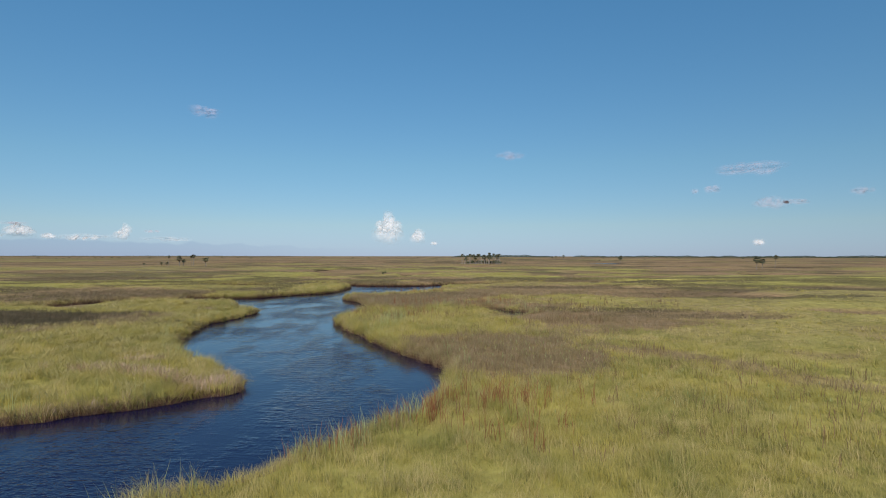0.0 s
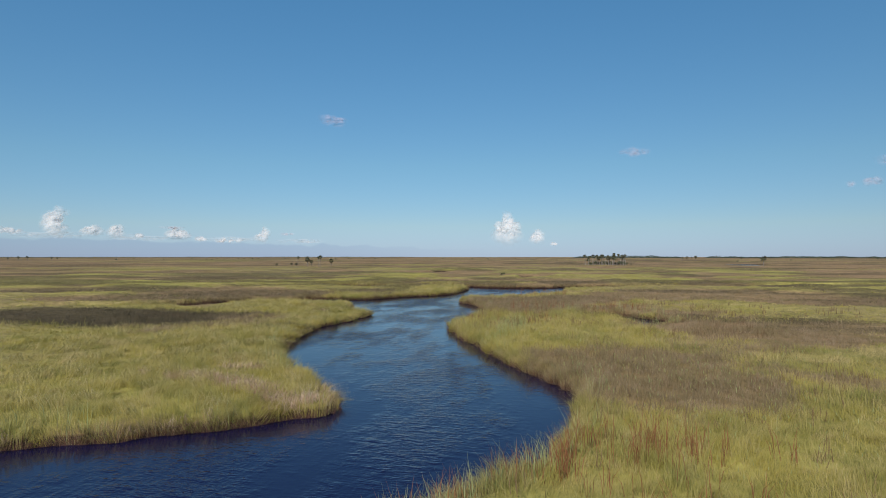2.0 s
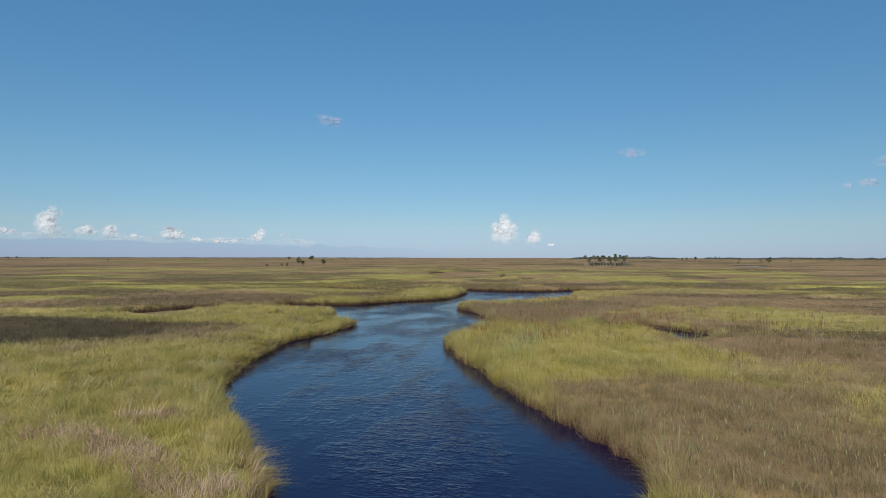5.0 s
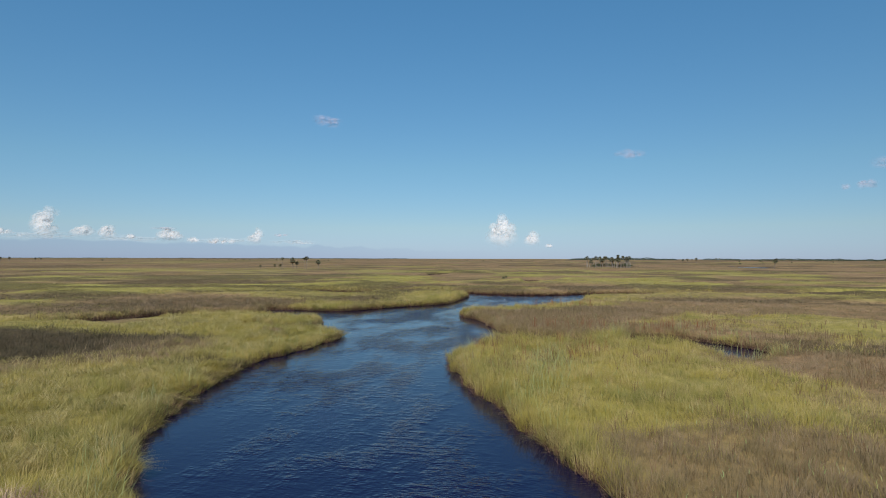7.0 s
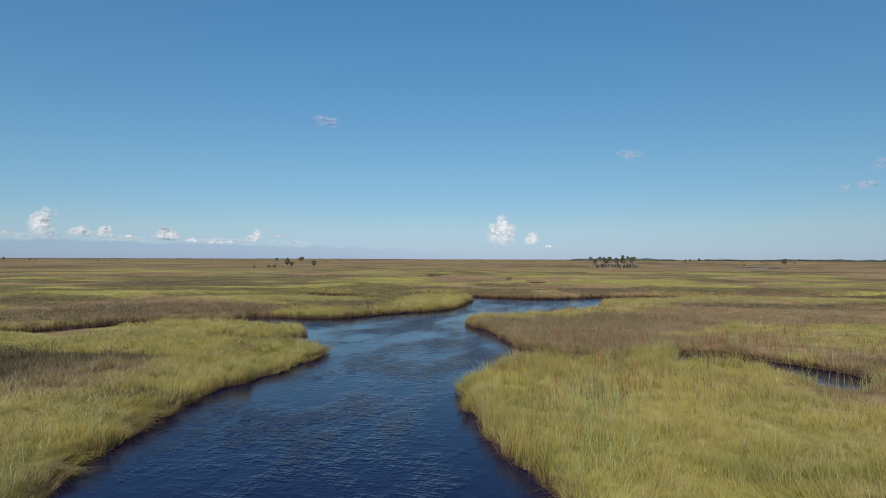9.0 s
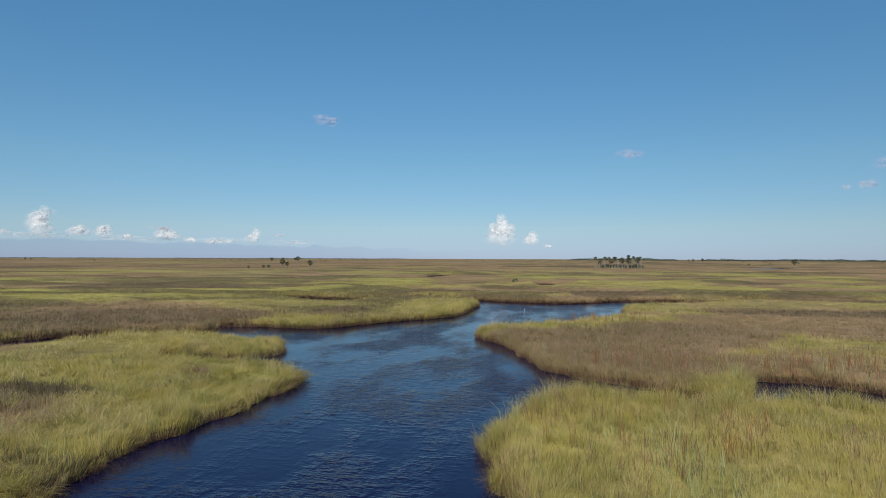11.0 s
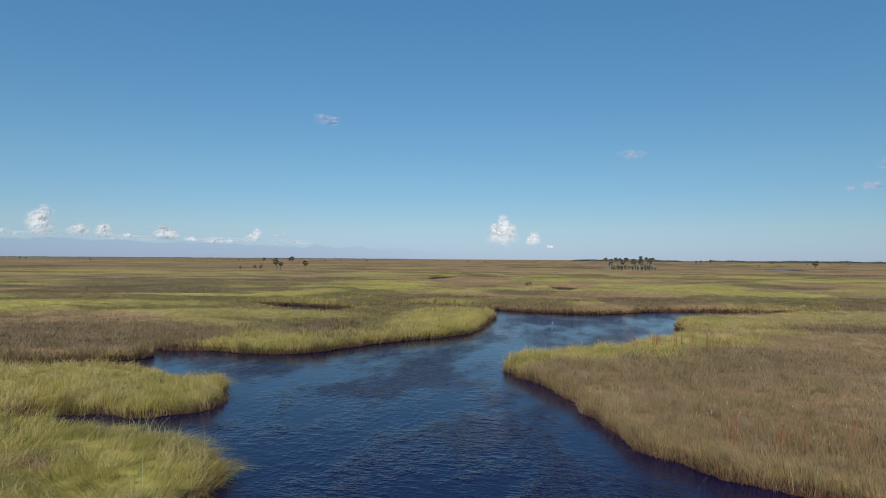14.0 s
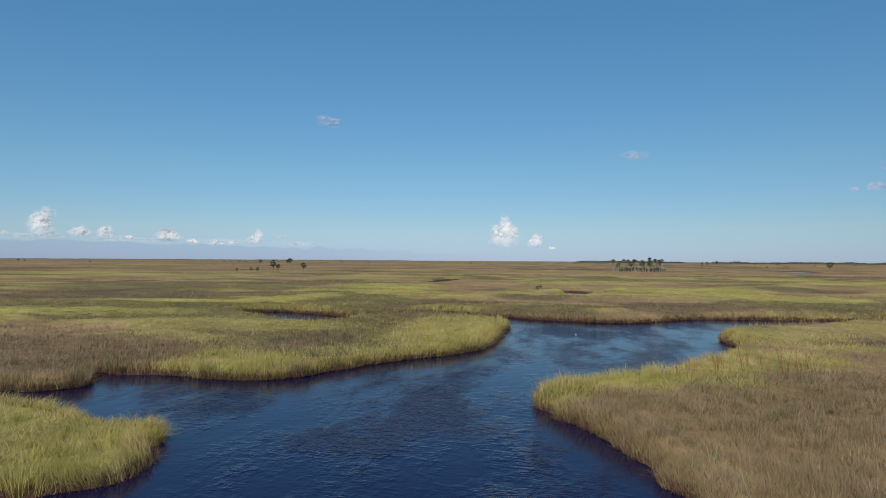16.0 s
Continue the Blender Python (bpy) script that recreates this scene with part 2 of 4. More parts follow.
def plain(name, one, two, scale, rough=0.8, bump=0.3):
    m, n, l, b = shader(name)
    co = n.new("ShaderNodeTexCoord").outputs["Object"]
    f = noise_at(n, l, scale, 5.0, co)
    l.new(mixer(n, l, f, one, two), b.inputs["Base Color"])
    b.inputs["Roughness"].default_value = rough
    bp = n.new("ShaderNodeBump")
    bp.inputs["Strength"].default_value, bp.inputs["Distance"].default_value = bump, 0.05
    l.new(f, bp.inputs["Height"])
    l.new(bp.outputs[0], b.inputs["Normal"])
    return m


def cloud_material(name, colour, torn, fade):
    """Vapour: light is scattered back and passes through; torn is the noise over which it thickens, and to how much."""
    m, n, l, b = shader(name)
    co = n.new("ShaderNodeTexCoord")
    lo, hi, least, most = torn
    f = ramp(n, [(lo, (least, least, least)), (hi, (most, most, most))])
    l.new(noise_at(n, l, 0.028, 6.0, co.outputs["Object"], 0.62), f.inputs[0])
    sp = n.new("ShaderNodeSeparateXYZ")
    l.new(co.outputs["Generated"], sp.inputs[0])
    thin = ramp(n, [(0.0, (1 - fade, 1 - fade, 1 - fade)), (0.45, (1, 1, 1))])
    l.new(sp.outputs[2], thin.inputs[0])
    k = n.new("ShaderNodeMath")
    k.operation = "MULTIPLY"
    l.new(f.outputs[0], k.inputs[0])
    l.new(thin.outputs[0], k.inputs[1])
    # vapour thins out away from the heart of the cloud
    away = n.new("ShaderNodeVectorMath")
    away.operation = "MULTIPLY_ADD"
    away.inputs[1].default_value, away.inputs[2].default_value = (2, 0, 2), (-1, 0, -1)
    l.new(co.outputs["Generated"], away.inputs[0])
    span = n.new("ShaderNodeVectorMath")
    span.operation = "LENGTH"
    l.new(away.outputs[0], span.inputs[0])
    edge = ramp(n, [(0.45, (1, 1, 1)), (1.0, (0.1, 0.1, 0.1))])
    l.new(span.outputs["Value"], edge.inputs[0])
    heart = k
    k = n.new("ShaderNodeMath")
    k.operation = "MULTIPLY"
    l.new(heart.outputs[0], k.inputs[0])
    l.new(edge.outputs[0], k.inputs[1])
    # light wanders through vapour, so that its small folds are lit almost alike
    even = n.new("ShaderNodeVectorMath")
    even.operation = "MULTIPLY_ADD"
    even.inputs[1].default_value, even.inputs[2].default_value = (0.4, 0.4, 0.4), (-0.06, -0.6, 0.6)
    l.new(n.new("ShaderNodeNewGeometry").outputs["Normal"], even.inputs[0])
    soft = n.new("ShaderNodeVectorMath")
    soft.operation = "NORMALIZE"
    l.new(even.outputs[0], soft.inputs[0])
    df = n.new("ShaderNodeBsdfDiffuse")
    df.inputs["Color"].default_value = (*colour, 1)
    l.new(soft.outputs[0], df.inputs["Normal"])
    tl = n.new("ShaderNodeBsdfTranslucent")
    tl.inputs["Color"].default_value = (*colour, 1)
    body = n.new("ShaderNodeMixShader")
    body.inputs[0].default_value = 0.2
    l.new(df.outputs[0], body.inputs[1])
    l.new(tl.outputs[0], body.inputs[2])
    tp = n.new("ShaderNodeBsdfTransparent")
    mx = n.new("ShaderNodeMixShader")
    l.new(k.outputs[0], mx.inputs[0])
    l.new(tp.outputs[0], mx.inputs[1])
    l.new(body.outputs[0], mx.inputs[2])
    l.new(mx.outputs[0], n["Material Output"].inputs["Surface"])
    return m


GROUND = ground_material()
WATER = water_material()
BARK = plain("palm_bark", (0.19, 0.155, 0.125), (0.31, 0.26, 0.215), 6.0)
SNAG = plain("weathered_wood", (0.25, 0.215, 0.185), (0.44, 0.40, 0.35), 5.0)
# brownish green, with the distance haze mixed in as a lighter tone
FROND = plain("palm_fronds", (0.11, 0.115, 0.06), (0.22, 0.20, 0.11), 3.0, 0.5)
DEADFROND = plain("dead_fronds", (0.20, 0.13, 0.07), (0.32, 0.23, 0.13), 3.0)
LEAF = plain("shrub_leaves", (0.035, 0.05, 0.025), (0.08, 0.10, 0.04), 2.0)
FOAM = plain("white_foam", (0.74, 0.74, 0.72), (0.84, 0.84, 0.83), 8.0, 0.6, 0.1)
WOODS = plain("far_foliage", (0.035, 0.055, 0.04), (0.07, 0.095, 0.06), 0.2)
CUMULUS = [cloud_material("cumulus_vapour", (0.98, 0.91, 0.89), torn, fade) for torn, fade in (((0.32, 0.66, 0.10, 0.44), 0.85), ((0.38, 0.70, 0.0, 0.26), 0.95))]
VEIL = cloud_material("veil_vapour", (0.95, 0.91, 0.92), (0.40, 0.72, 0.0, 0.24), 0.6)
WISP = [cloud_material("wisp_vapour", (0.86, 0.66, 0.72), torn, 0.2) for torn in ((0.36, 0.66, 0.0, 0.17), (0.40, 0.7, 0.0, 0.11))]

# ---- the plan: shores of the river and its creeks, as smooth curves through a few turning points ----
LEFT_SHORE = [(-75, 6), (-48, 18), (-31, 27), (-23, 31), (-18, 34.4), (-14.6, 37.4), (-13.5, 39.6), (-15.9, 43), (-20.7, 49), (-24.3, 54),
              (-26.9, 60), (-28.9, 67), (-29.9, 74), (-29.5, 81.5), (-28.8, 88), (-28.8, 92.2), (-31.8, 95.0), (-36, 96.2), (-39, 96.7), (-45, 97.2), (-45.5, 99.0), (-41.4, 99.9), (-38.4, 100.0), (-36.2, 102.0),
              (-37.1, 105.6), (-38.6, 108.4), (-41.4, 108.4), (-43.6, 108.8), (-47.2, 110.3), (-53.6, 110.3), (-60.6, 104.2), (-64.4, 97.6), (-71.3, 89.3), (-92.1, 79.3)]
NORTH_WEST_SHORE = [(-93.2, 84.8), (-73.9, 93.7), (-68.5, 101.4), (-63.6, 109.4), (-56.7, 114.6), (-52.7, 115.6), (-51.8, 118.1), (-54.2, 121.4),
              (-48.3, 121.9), (-42.4, 121.6), (-39.1, 122.7), (-36.6, 126.6), (-33.1, 132.2), (-29.3, 135.8), (-26.7, 140.4), (-25.8, 148.3),
              (-25.4, 158.1), (-26.6, 164.5), (-31.6, 169), (-38.6, 173), (-43.2, 171.5), (-46.1, 163), (-48.6, 155.6), (-53.6, 155.1), (-60.6,
              160), (-70.6, 169)]
NORTH_SHORE = [(-72.6, 174), (-64.6, 174.6), (-57.6, 172.4), (-50.6, 169.4), (-47.1, 173.5), (-42.1, 180), (-34.6, 178.5), (-28.2, 175.4),
              (-20.9, 171.8), (-11.6, 170), (-6.2, 172), (-1.2, 176.4), (5.4, 179.6), (15.4, 180.6), (30.4, 182.5), (59.4, 188), (99.4, 194.9)]
EAST_SHORE = [(100.4, 190), (59.4, 183), (30.4, 177), (17.4, 169), (6.4, 161.6), (1, 157.5), (-0.3, 152.1), (-0, 146.5), (-2, 141.7), (-5.6,
              136.1), (-10.2, 130.6), (-14.8, 126.6), (-18.6, 123), (-20, 119.4), (-18.4, 115.4), (-16.2, 111.7), (-14.4, 107.5), (-13, 102.1),
              (-11.2, 98.6), (-7.8, 96.2), (-4, 93.7), (-0.7, 91.9), (1, 93.7), (2.6, 98.4), (6.3, 98.6), (8.6, 97), (10.6, 95), (12.2, 93.2),
              (13.6, 91.2)]
SOUTH_EAST_SHORE = [(13.9, 89.8), (13.4, 86.6), (11.8, 84.2), (9.6, 83.2), (7.6, 86.8), (4.2, 89.9), (0, 90.0), (-6.3, 89.3), (-9.4, 89.4), (-11.8,
              87.4), (-13.3, 84.4), (-14.4, 80.8), (-13.4, 75.4), (-11.2, 69.4), (-8.6, 64), (-6, 57.8), (-3.8, 53.4), (-1.4, 49.4), (0.2, 45),
              (0.3, 41), (-0.2, 37), (-1.2, 33), (-3.2, 29.2), (-5.4, 25.6), (-8, 22.4), (-11, 19), (-16, 13.5), (-26, 6), (-44, -3), (-75,
              -14)]


def curve_through(points, steps=7):
    p = np.array([points[0], *points, points[-1]], float)
    out = []
    for i in range(1, len(p) - 2):
        for k in range(steps):
            u = k / steps
            out.append(0.5 * (2 * p[i] + (p[i + 1] - p[i - 1]) * u + (2 * p[i - 1] - 5 * p[i] + 4 * p[i + 1] - p[i + 2]) * u * u
                              + (3 * p[i] - p[i - 1] - 3 * p[i + 1] + p[i + 2]) * u ** 3))
    out.append(p[-2])
    return np.array(out)


LOOP = np.concatenate([curve_through(c, 5) for c in (LEFT_SHORE, NORTH_WEST_SHORE, NORTH_SHORE, EAST_SHORE, SOUTH_EAST_SHORE)])
CELL, X0, Y0, NX, NY = 0.5, -95.0, -20.0, 400, 430
SD = np.empty((NY, NX))
_gx = X0 + CELL * np.arange(NX)
_a, _b = LOOP, np.roll(LOOP, -1, 0)
_e = _b - _a
for j in range(NY):
    y = Y0 + CELL * j
    wx, wy = _gx[:, None] - _a[None, :, 0], y - _a[None, :, 1]
    k = np.clip((wx * _e[:, 0] + wy * _e[:, 1]) / ((_e ** 2).sum(1) + 1e-9), 0, 1)
    d = np.sqrt(((wx - k * _e[:, 0]) ** 2 + (wy - k * _e[:, 1]) ** 2).min(1))
    cross = (_a[:, 1] > y) != (_b[:, 1] > y)
    at = _a[:, 0] + (y - _a[:, 1]) / np.where(_e[:, 1] == 0, 1e-9, _e[:, 1]) * _e[:, 0]
    inside = ((cross[None, :]) & (_gx[:, None] < at[None, :])).sum(1) % 2 == 1
    SD[j] = np.where(inside, -d, d)

# small open pools out in the marsh: centre, half sizes
POOLS = [(-13, 241, 4.2, 17), (177, 625, 16, 80), (241, 415, 15, 34), (138, 260, 7, 16), (-65, 322, 5, 24), (-172, 278, 6, 16)]


def shore_distance(x, y):
    """Metres to the nearest shore: land is positive, water negative."""
    x, y = np.asarray(x, float), np.asarray(y, float)
    u, v = np.clip((x - X0) / CELL, 0, NX - 1.001), np.clip((y - Y0) / CELL, 0, NY - 1.001)
    i, j = u.astype(int), v.astype(int)
    u, v = u - i, v - j
    d = (SD[j, i] * (1 - u) + SD[j, i + 1] * u) * (1 - v) + (SD[j + 1, i] * (1 - u) + SD[j + 1, i + 1] * u) * v
    out = (x < X0) | (x > X0 + CELL * (NX - 1)) | (y < Y0) | (y > Y0 + CELL * (NY - 1))
    d = np.where(out, 30.0, d)
    d = d + 1.3 * (fbm(x, y, 1.5, 3) - 0.5)
    ragged = 0.9 * (lattice(x / 6, y / 6, 57) - 0.5)
    for cx, cy, rx, ry in POOLS:
        q = np.sqrt(((x - cx) / rx) ** 2 + ((y - cy) / ry) ** 2)
        d = np.minimum(d, (q - 1 + ragged) * min(rx, ry))
    return d


# beds of dark rush, beaten-down, low, dead and taller growth: centre, half sizes, turn, strength
DARK_BEDS = [(-61, 75, 19, 11, 8, 1.0), (-46, 83.4, 8, 2.2, 5, 0.95), (-68, 107, 9, 2.2, 35, 0.6), (17, 90, 5, 3, -60, 0.5), (-30, 72.5, 7, 1.6, 8, 0.6), (24, 86, 12, 3.5, -8, 0.6), (33, 78, 12, 3, -10, 0.5), (-64, 125, 17, 11, 15, 0.5), (-62, 118.5, 9, 3.5, 15, 0.6), (-44, 138, 4, 6, 0, 0.4), (60, 110, 26, 5, 5, 0.7), (-110, 120, 30, 5, 10, 0.7),
             (60, 200, 40, 8, 5, 0.6), (-120, 230, 60, 9, 0, 0.6), (150, 300, 70, 12, 0, 0.6), (30, 330, 60, 12, 0, 0.5)]
LODGED_BEDS = [(-36, 66, 22, 40, 0, 1.0), (-45, 98, 18, 10, 0, 1.0), (-22, 38, 12, 8, 0, 0.7)]
LOW_BEDS = [(-45, 107.5, 5, 2.2, 0, 0.4), (-57, 98, 9, 7, 0, 0.75), (9.5, 81.5, 4.5, 4, 0, 0.4), (11.5, 97, 3, 2, 0, 0.4)]
DEAD_BEDS = [(-26, 43, 3.2, 0.6, -12, 0.8), (-20.4, 41, 3.0, 0.8, -27, 1.0), (-15.9, 38.6, 2.3, 0.9, -12, 1.0), (-23.4, 46.4, 1.3, 0.6, 20, 0.7), (-36.5, 90.5, 0.9, 0.6, 0, 0.6)]
TALL_BEDS = [(2.2, 88, 4.6, 2, 0, 0.18), (-8.5, 86, 4.5, 3.5, 0, 0.3), (-30, 149, 7, 14, 0, 0.2)]


def beds(x, y, rows):
    f = np.zeros(np.shape(x))
    for cx, cy, rx, ry, turn, k in rows:
        c, s = math.cos(radians(turn)), math.sin(radians(turn))
        u, v = ((x - cx) * c + (y - cy) * s) / rx, (-(x - cx) * s + (y - cy) * c) / ry
        f = np.maximum(f, k * (1 - smooth(0.7, 1.25, np.sqrt(u * u + v * v))))
    return f


def dark_share(x, y):
    """How much of the stand is low dark rush, 0 to 1: set beds, and long bands out in the open marsh."""
    r = np.hypot(x, y)
    west = 0.035 * smooth(30, -160, x + 0.22 * y)
    band = smooth(0.515 - west, 0.59 - west, 0.6 * fbm(x * 0.6, y, 15.0, 161) + 0.4 * fbm(x * 0.45, y, 60.0, 163))
    return np.maximum(beds(x, y, DARK_BEDS), 0.68 * band * smooth(95, 150, r) * (1 - 0.85 * beds(x, y, CORD_BEDS)))


# hummocks under the palms
RISES = [(33, 480, 40, 1.2), (-152, 348, 34, 1.2), (146, 487, 14, 0.8), (180, 330, 12, 0.5)]


def view_distance(x, y):
    """Rough distance from which a spot of the marsh is passed."""
    ax, ay = -0.2236, 0.9747
    s, u = x * ax + y * ay, np.abs(x * ay - y * ax)
    ahead = np.maximum(np.maximum(22.0, 1.15 * u), s - 84.0)
    start = s + 0.6 * x
    return np.where((s - ahead < -8) & (start - 0.9 * u < 0), 9999.0, np.sqrt(ahead ** 2 + u ** 2)), s


def thatch(x, y):
    """Depth of the closed mat of leaves on which the upper blades stand."""
    d, _ = view_distance(x, y)
    taller = 0.45 * smooth(45, 100, d) * (1 - rush_share(x, y)) * (0.5 + fbm(x, y, 5.0, 201))
    return (0.42 + 0.15 * smooth(40, 75, d) + taller) * smooth(0.35, 1.3, shore_distance(x, y)) * (1 - beds(x, y, LOW_BEDS)) * (1 - 0.5 * beds(x, y, LODGED_BEDS))


def ground_height(x, y):
    d = shore_distance(x, y) - 0.27
    z = -0.9 + 0.9 * smooth(-1.2, 0.1, d) + 0.38 * smooth(-0.35, 0.15, d) + 0.10 * (fbm(x, y, 6.0, 11) - 0.5)
    z = z + thatch(x, y) * (0.75 + 0.5 * fbm(x, y, 1.7, 91))
    for cx, cy, r, h in RISES:
        z = z + h * np.exp(-((x - cx) ** 2 + (y - cy) ** 2) / r ** 2)
    return z


# where the brown needlerush stands among the yellow-green cordgrass: centre, half sizes, turn, strength
RUSH_BEDS = [(-6.2, 97, 8, 3.6, -25, 0.72), (-58, 116.3, 9, 3.2, 20, 1.0), (-84, 101, 15, 8, 10, 0.85), (-67, 111, 10, 4.5, 25, 1.0), (8.5, 99.5, 8, 2.6, -25, 1.0), (15, 93, 4, 5, 0, 0.9), (-62, 119, 10, 4.5, 15, 1.0), (-50.5, 124, 3, 2.5, 0, 1.0), (-74, 124, 17, 13, 25, 1.0), (-126, 194, 48, 20, 10, 0.85), (-115, 122, 22, 14, 20, 0.8), (-210, 260, 70, 26, 5, 0.8), (-50, 76, 15, 8, 10, 1.0), (-8, 110, 10, 12, 0, 1.0), (2, 119, 10, 16, -25, 1.0), (-14, 116, 6, 4, 30, 0.9), (5, 100, 10, 5.5, 0, 0.8), (14, 106, 10, 6, 0, 0.5), (4.5, 48, 8.5, 9, 0, 0.82),
             (5, 57, 9, 5, 0, 0.78), (14, 62, 8, 4, 10, 0.6), (27, 79, 20, 7, -10, 0.75), (20, 45, 14, 3, -58, 0.6), (-64, 124, 17, 11, 15, 1.0), (-44, 138, 5, 7, 0, 0.95),
             (-82, 134, 18, 7, 15, 0.9), (5, 172, 70, 6, 5, 0.7), (-20, 174, 30, 5, 0, 0.8), (44, 130, 20, 8, 0, 0.55),
             (15, 68, 10, 4, 10, 0.5)]
CORD_BEDS = [(0, 20, 46, 12, 0, 1.0), (14, 33, 26, 9, -10, 0.7), (-36, 88, 15, 10, 0, 1.0), (-10, 130, 13, 3.5, 36, 1.0), (0, 95.5, 2.6, 1.6, 0, 1.0), (-31, 149, 7, 16, 0, 1.0), (-45, 125, 7, 4, 0, 1.0), (4, 152, 8, 7, 0, 1.0), (-60, 146, 18, 6, 10, 0.9), (-95, 153, 26, 7, 10, 0.9),
             (30, 160, 30, 8, 12, 0.9), (-30, 60, 14, 26, 0, 1.0), (-24, 40, 12, 8, 20, 1.0), (-6, 78, 10, 14, 0, 0.9), (6, 30, 12, 9, 0, 0.8), (-45, 98, 16, 9, 0, 1.0)]


def rush_share(x, y):
    """How much of the stand is needlerush, 0 to 1."""
    wob = 6.0 * (fbm(x, y, 7.0, 21) - 0.5)
    wob2 = 6.0 * (fbm(x, y, 7.0, 31) - 0.5)
    open_marsh = smooth(150, 420, np.hypot(x, y))
    wild = smooth(0.50 - 0.07 * open_marsh, 0.57 - 0.05 * open_marsh, (0.6 - 0.12 * open_marsh) * fbm(x * (1 - 0.25 * open_marsh), y, 20.0, 41) + (0.4 + 0.12 * open_marsh) * fbm(x * (1 - 0.5 * open_marsh), y, 95.0, 51)) * 0.92
    wild = np.maximum(wild, smooth(330, 620, np.hypot(x, y)) * smooth(0.36, 0.5, fbm(x * 0.5, y, 90.0, 53)))
    f = np.maximum(wild * (1 - beds(x + wob, y + wob2, CORD_BEDS)), beds(x + wob, y + wob2, RUSH_BEDS))
    return np.clip(f * (1 - 0.6 * beds(x, y, CORD_BEDS[3:5])), 0, 1)


# ---- ground and water ----
def spread(lo, hi, step, reach_lo, reach_hi, grow):
    mid = list(np.arange(lo, hi + 1e-6, step))
    up, s = [mid[-1]], step
    while up[-1] < reach_hi:
        s *= grow
        up.append(up[-1] + s)
    down, s = [mid[0]], step
    while down[-1] > reach_lo:
        s *= grow
        down.append(down[-1] - s)
    return np.array(down[:0:-1] + mid + up[1:])


gx, gy = spread(-62, 24, 0.55, -4900, 4900, 1.085), spread(18, 180, 0.6, -300, 4950, 1.07)
GX, GY = np.meshgrid(gx, gy)
GZ = ground_height(GX, GY)
nx, ny = len(gx), len(gy)
q = np.arange(nx * ny).reshape(ny, nx)
quads = np.stack([q[:-1, :-1], q[:-1, 1:], q[1:, 1:], q[1:, :-1]], -1).reshape(-1, 4)
ground = sheet("ground", np.stack([GX, GY, GZ], -1).reshape(-1, 3), quads.ravel(), np.full(len(quads), 4), GROUND, True)
share = ground.data.attributes.new("rush", "FLOAT", "POINT")
share.data.foreach_set("value", rush_share(GX, GY).ravel().astype(np.float32))
share = ground.data.attributes.new("dark", "FLOAT", "POINT")
share.data.foreach_set("value", dark_share(GX, GY).ravel().astype(np.float32))
tagged(ground, "flat salt marsh ground of brown peat and thatch", "ground", kind="structure")

wx, wy = np.unique(np.concatenate([np.arange(-78, 40, 1.5), [-420, -250, -150, -100, 60, 120, 250, 420]])), np.unique(np.concatenate([np.arange(0, 186, 1.5), [-20, 200, 260, 380, 560, 780]]))
WX, WY = np.meshgrid(wx, wy)
q = np.arange(WX.size).reshape(WX.shape)
quads = np.stack([q[:-1, :-1], q[:-1, 1:], q[1:, 1:], q[1:, :-1]], -1).reshape(-1, 4)
water = sheet("water", np.stack([WX, WY, 0 * WX], -1).reshape(-1, 3), quads.ravel(), np.full(len(quads), 4), WATER, True)
# lee under the banks: the further out, the more wind
fetch = (0.2 + 0.8 * smooth(-0.6, -5.5, shore_distance(WX, WY))) * (0.5 + 0.5 * smooth(35, 75, WY))
water.data.attributes.new("wind", "FLOAT", "POINT").data.foreach_set("value", fetch.ravel().astype(np.float32))
tagged(water, "dark blue tidal river water with wind ripples", "water", kind="structure")


# ---- marsh grass ----
def scatter(n, x0, x1, y0, y1, near, far, power, full, tuft_size=1):
    """Random spots on land between two view distances, thinning with distance."""
    x, y = rng.uniform(x0, x1, n), rng.uniform(y0, y1, n)
    d, _ = view_distance(x, y)
    keep = (d >= near) & (d < far) & (rng.random(n) < (full / np.maximum(d, full)) ** power)
    x, y, d = x[keep], y[keep], d[keep]
    if tuft_size > 1:
        x, y, d = (np.repeat(v[::tuft_size], tuft_size) for v in (x, y, d))
        x, y = x + rng.normal(0, 0.13, len(x)), y + rng.normal(0, 0.13, len(y))
    land = shore_distance(x, y) > -0.1
    return x[land], y[land], d[land]


def outward(x, y):
    """The way to the water, and how close it is (1 at the shore)."""
    d = shore_distance(x, y)
    ox, oy = np.zeros(len(x)), np.zeros(len(x))
    k = np.where(d < 1.4)[0]
    if len(k):
        g = 0.4
        ox[k] = shore_distance(x[k] - g, y[k]) - shore_distance(x[k] + g, y[k])
        oy[k] = shore_distance(x[k], y[k] - g) - shore_distance(x[k], y[k] + g)
        n = np.sqrt(ox[k] ** 2 + oy[k] ** 2) + 1e-6
        f = 1 - smooth(0.0, 1.4, d[k])
        ox[k], oy[k] = ox[k] / n * f, oy[k] / n * f
    return ox, oy


def lean_field(x, y):
    t = 2 * math.pi * (1.1 * fbm(x, y, 9.0, 61) + 1.3 * fbm(x, y, 1.3, 71))
    k = 0.1 + 2.2 * fbm(x, y, 2.5, 81) ** 2
    return np.cos(t) * k, np.sin(t) * k


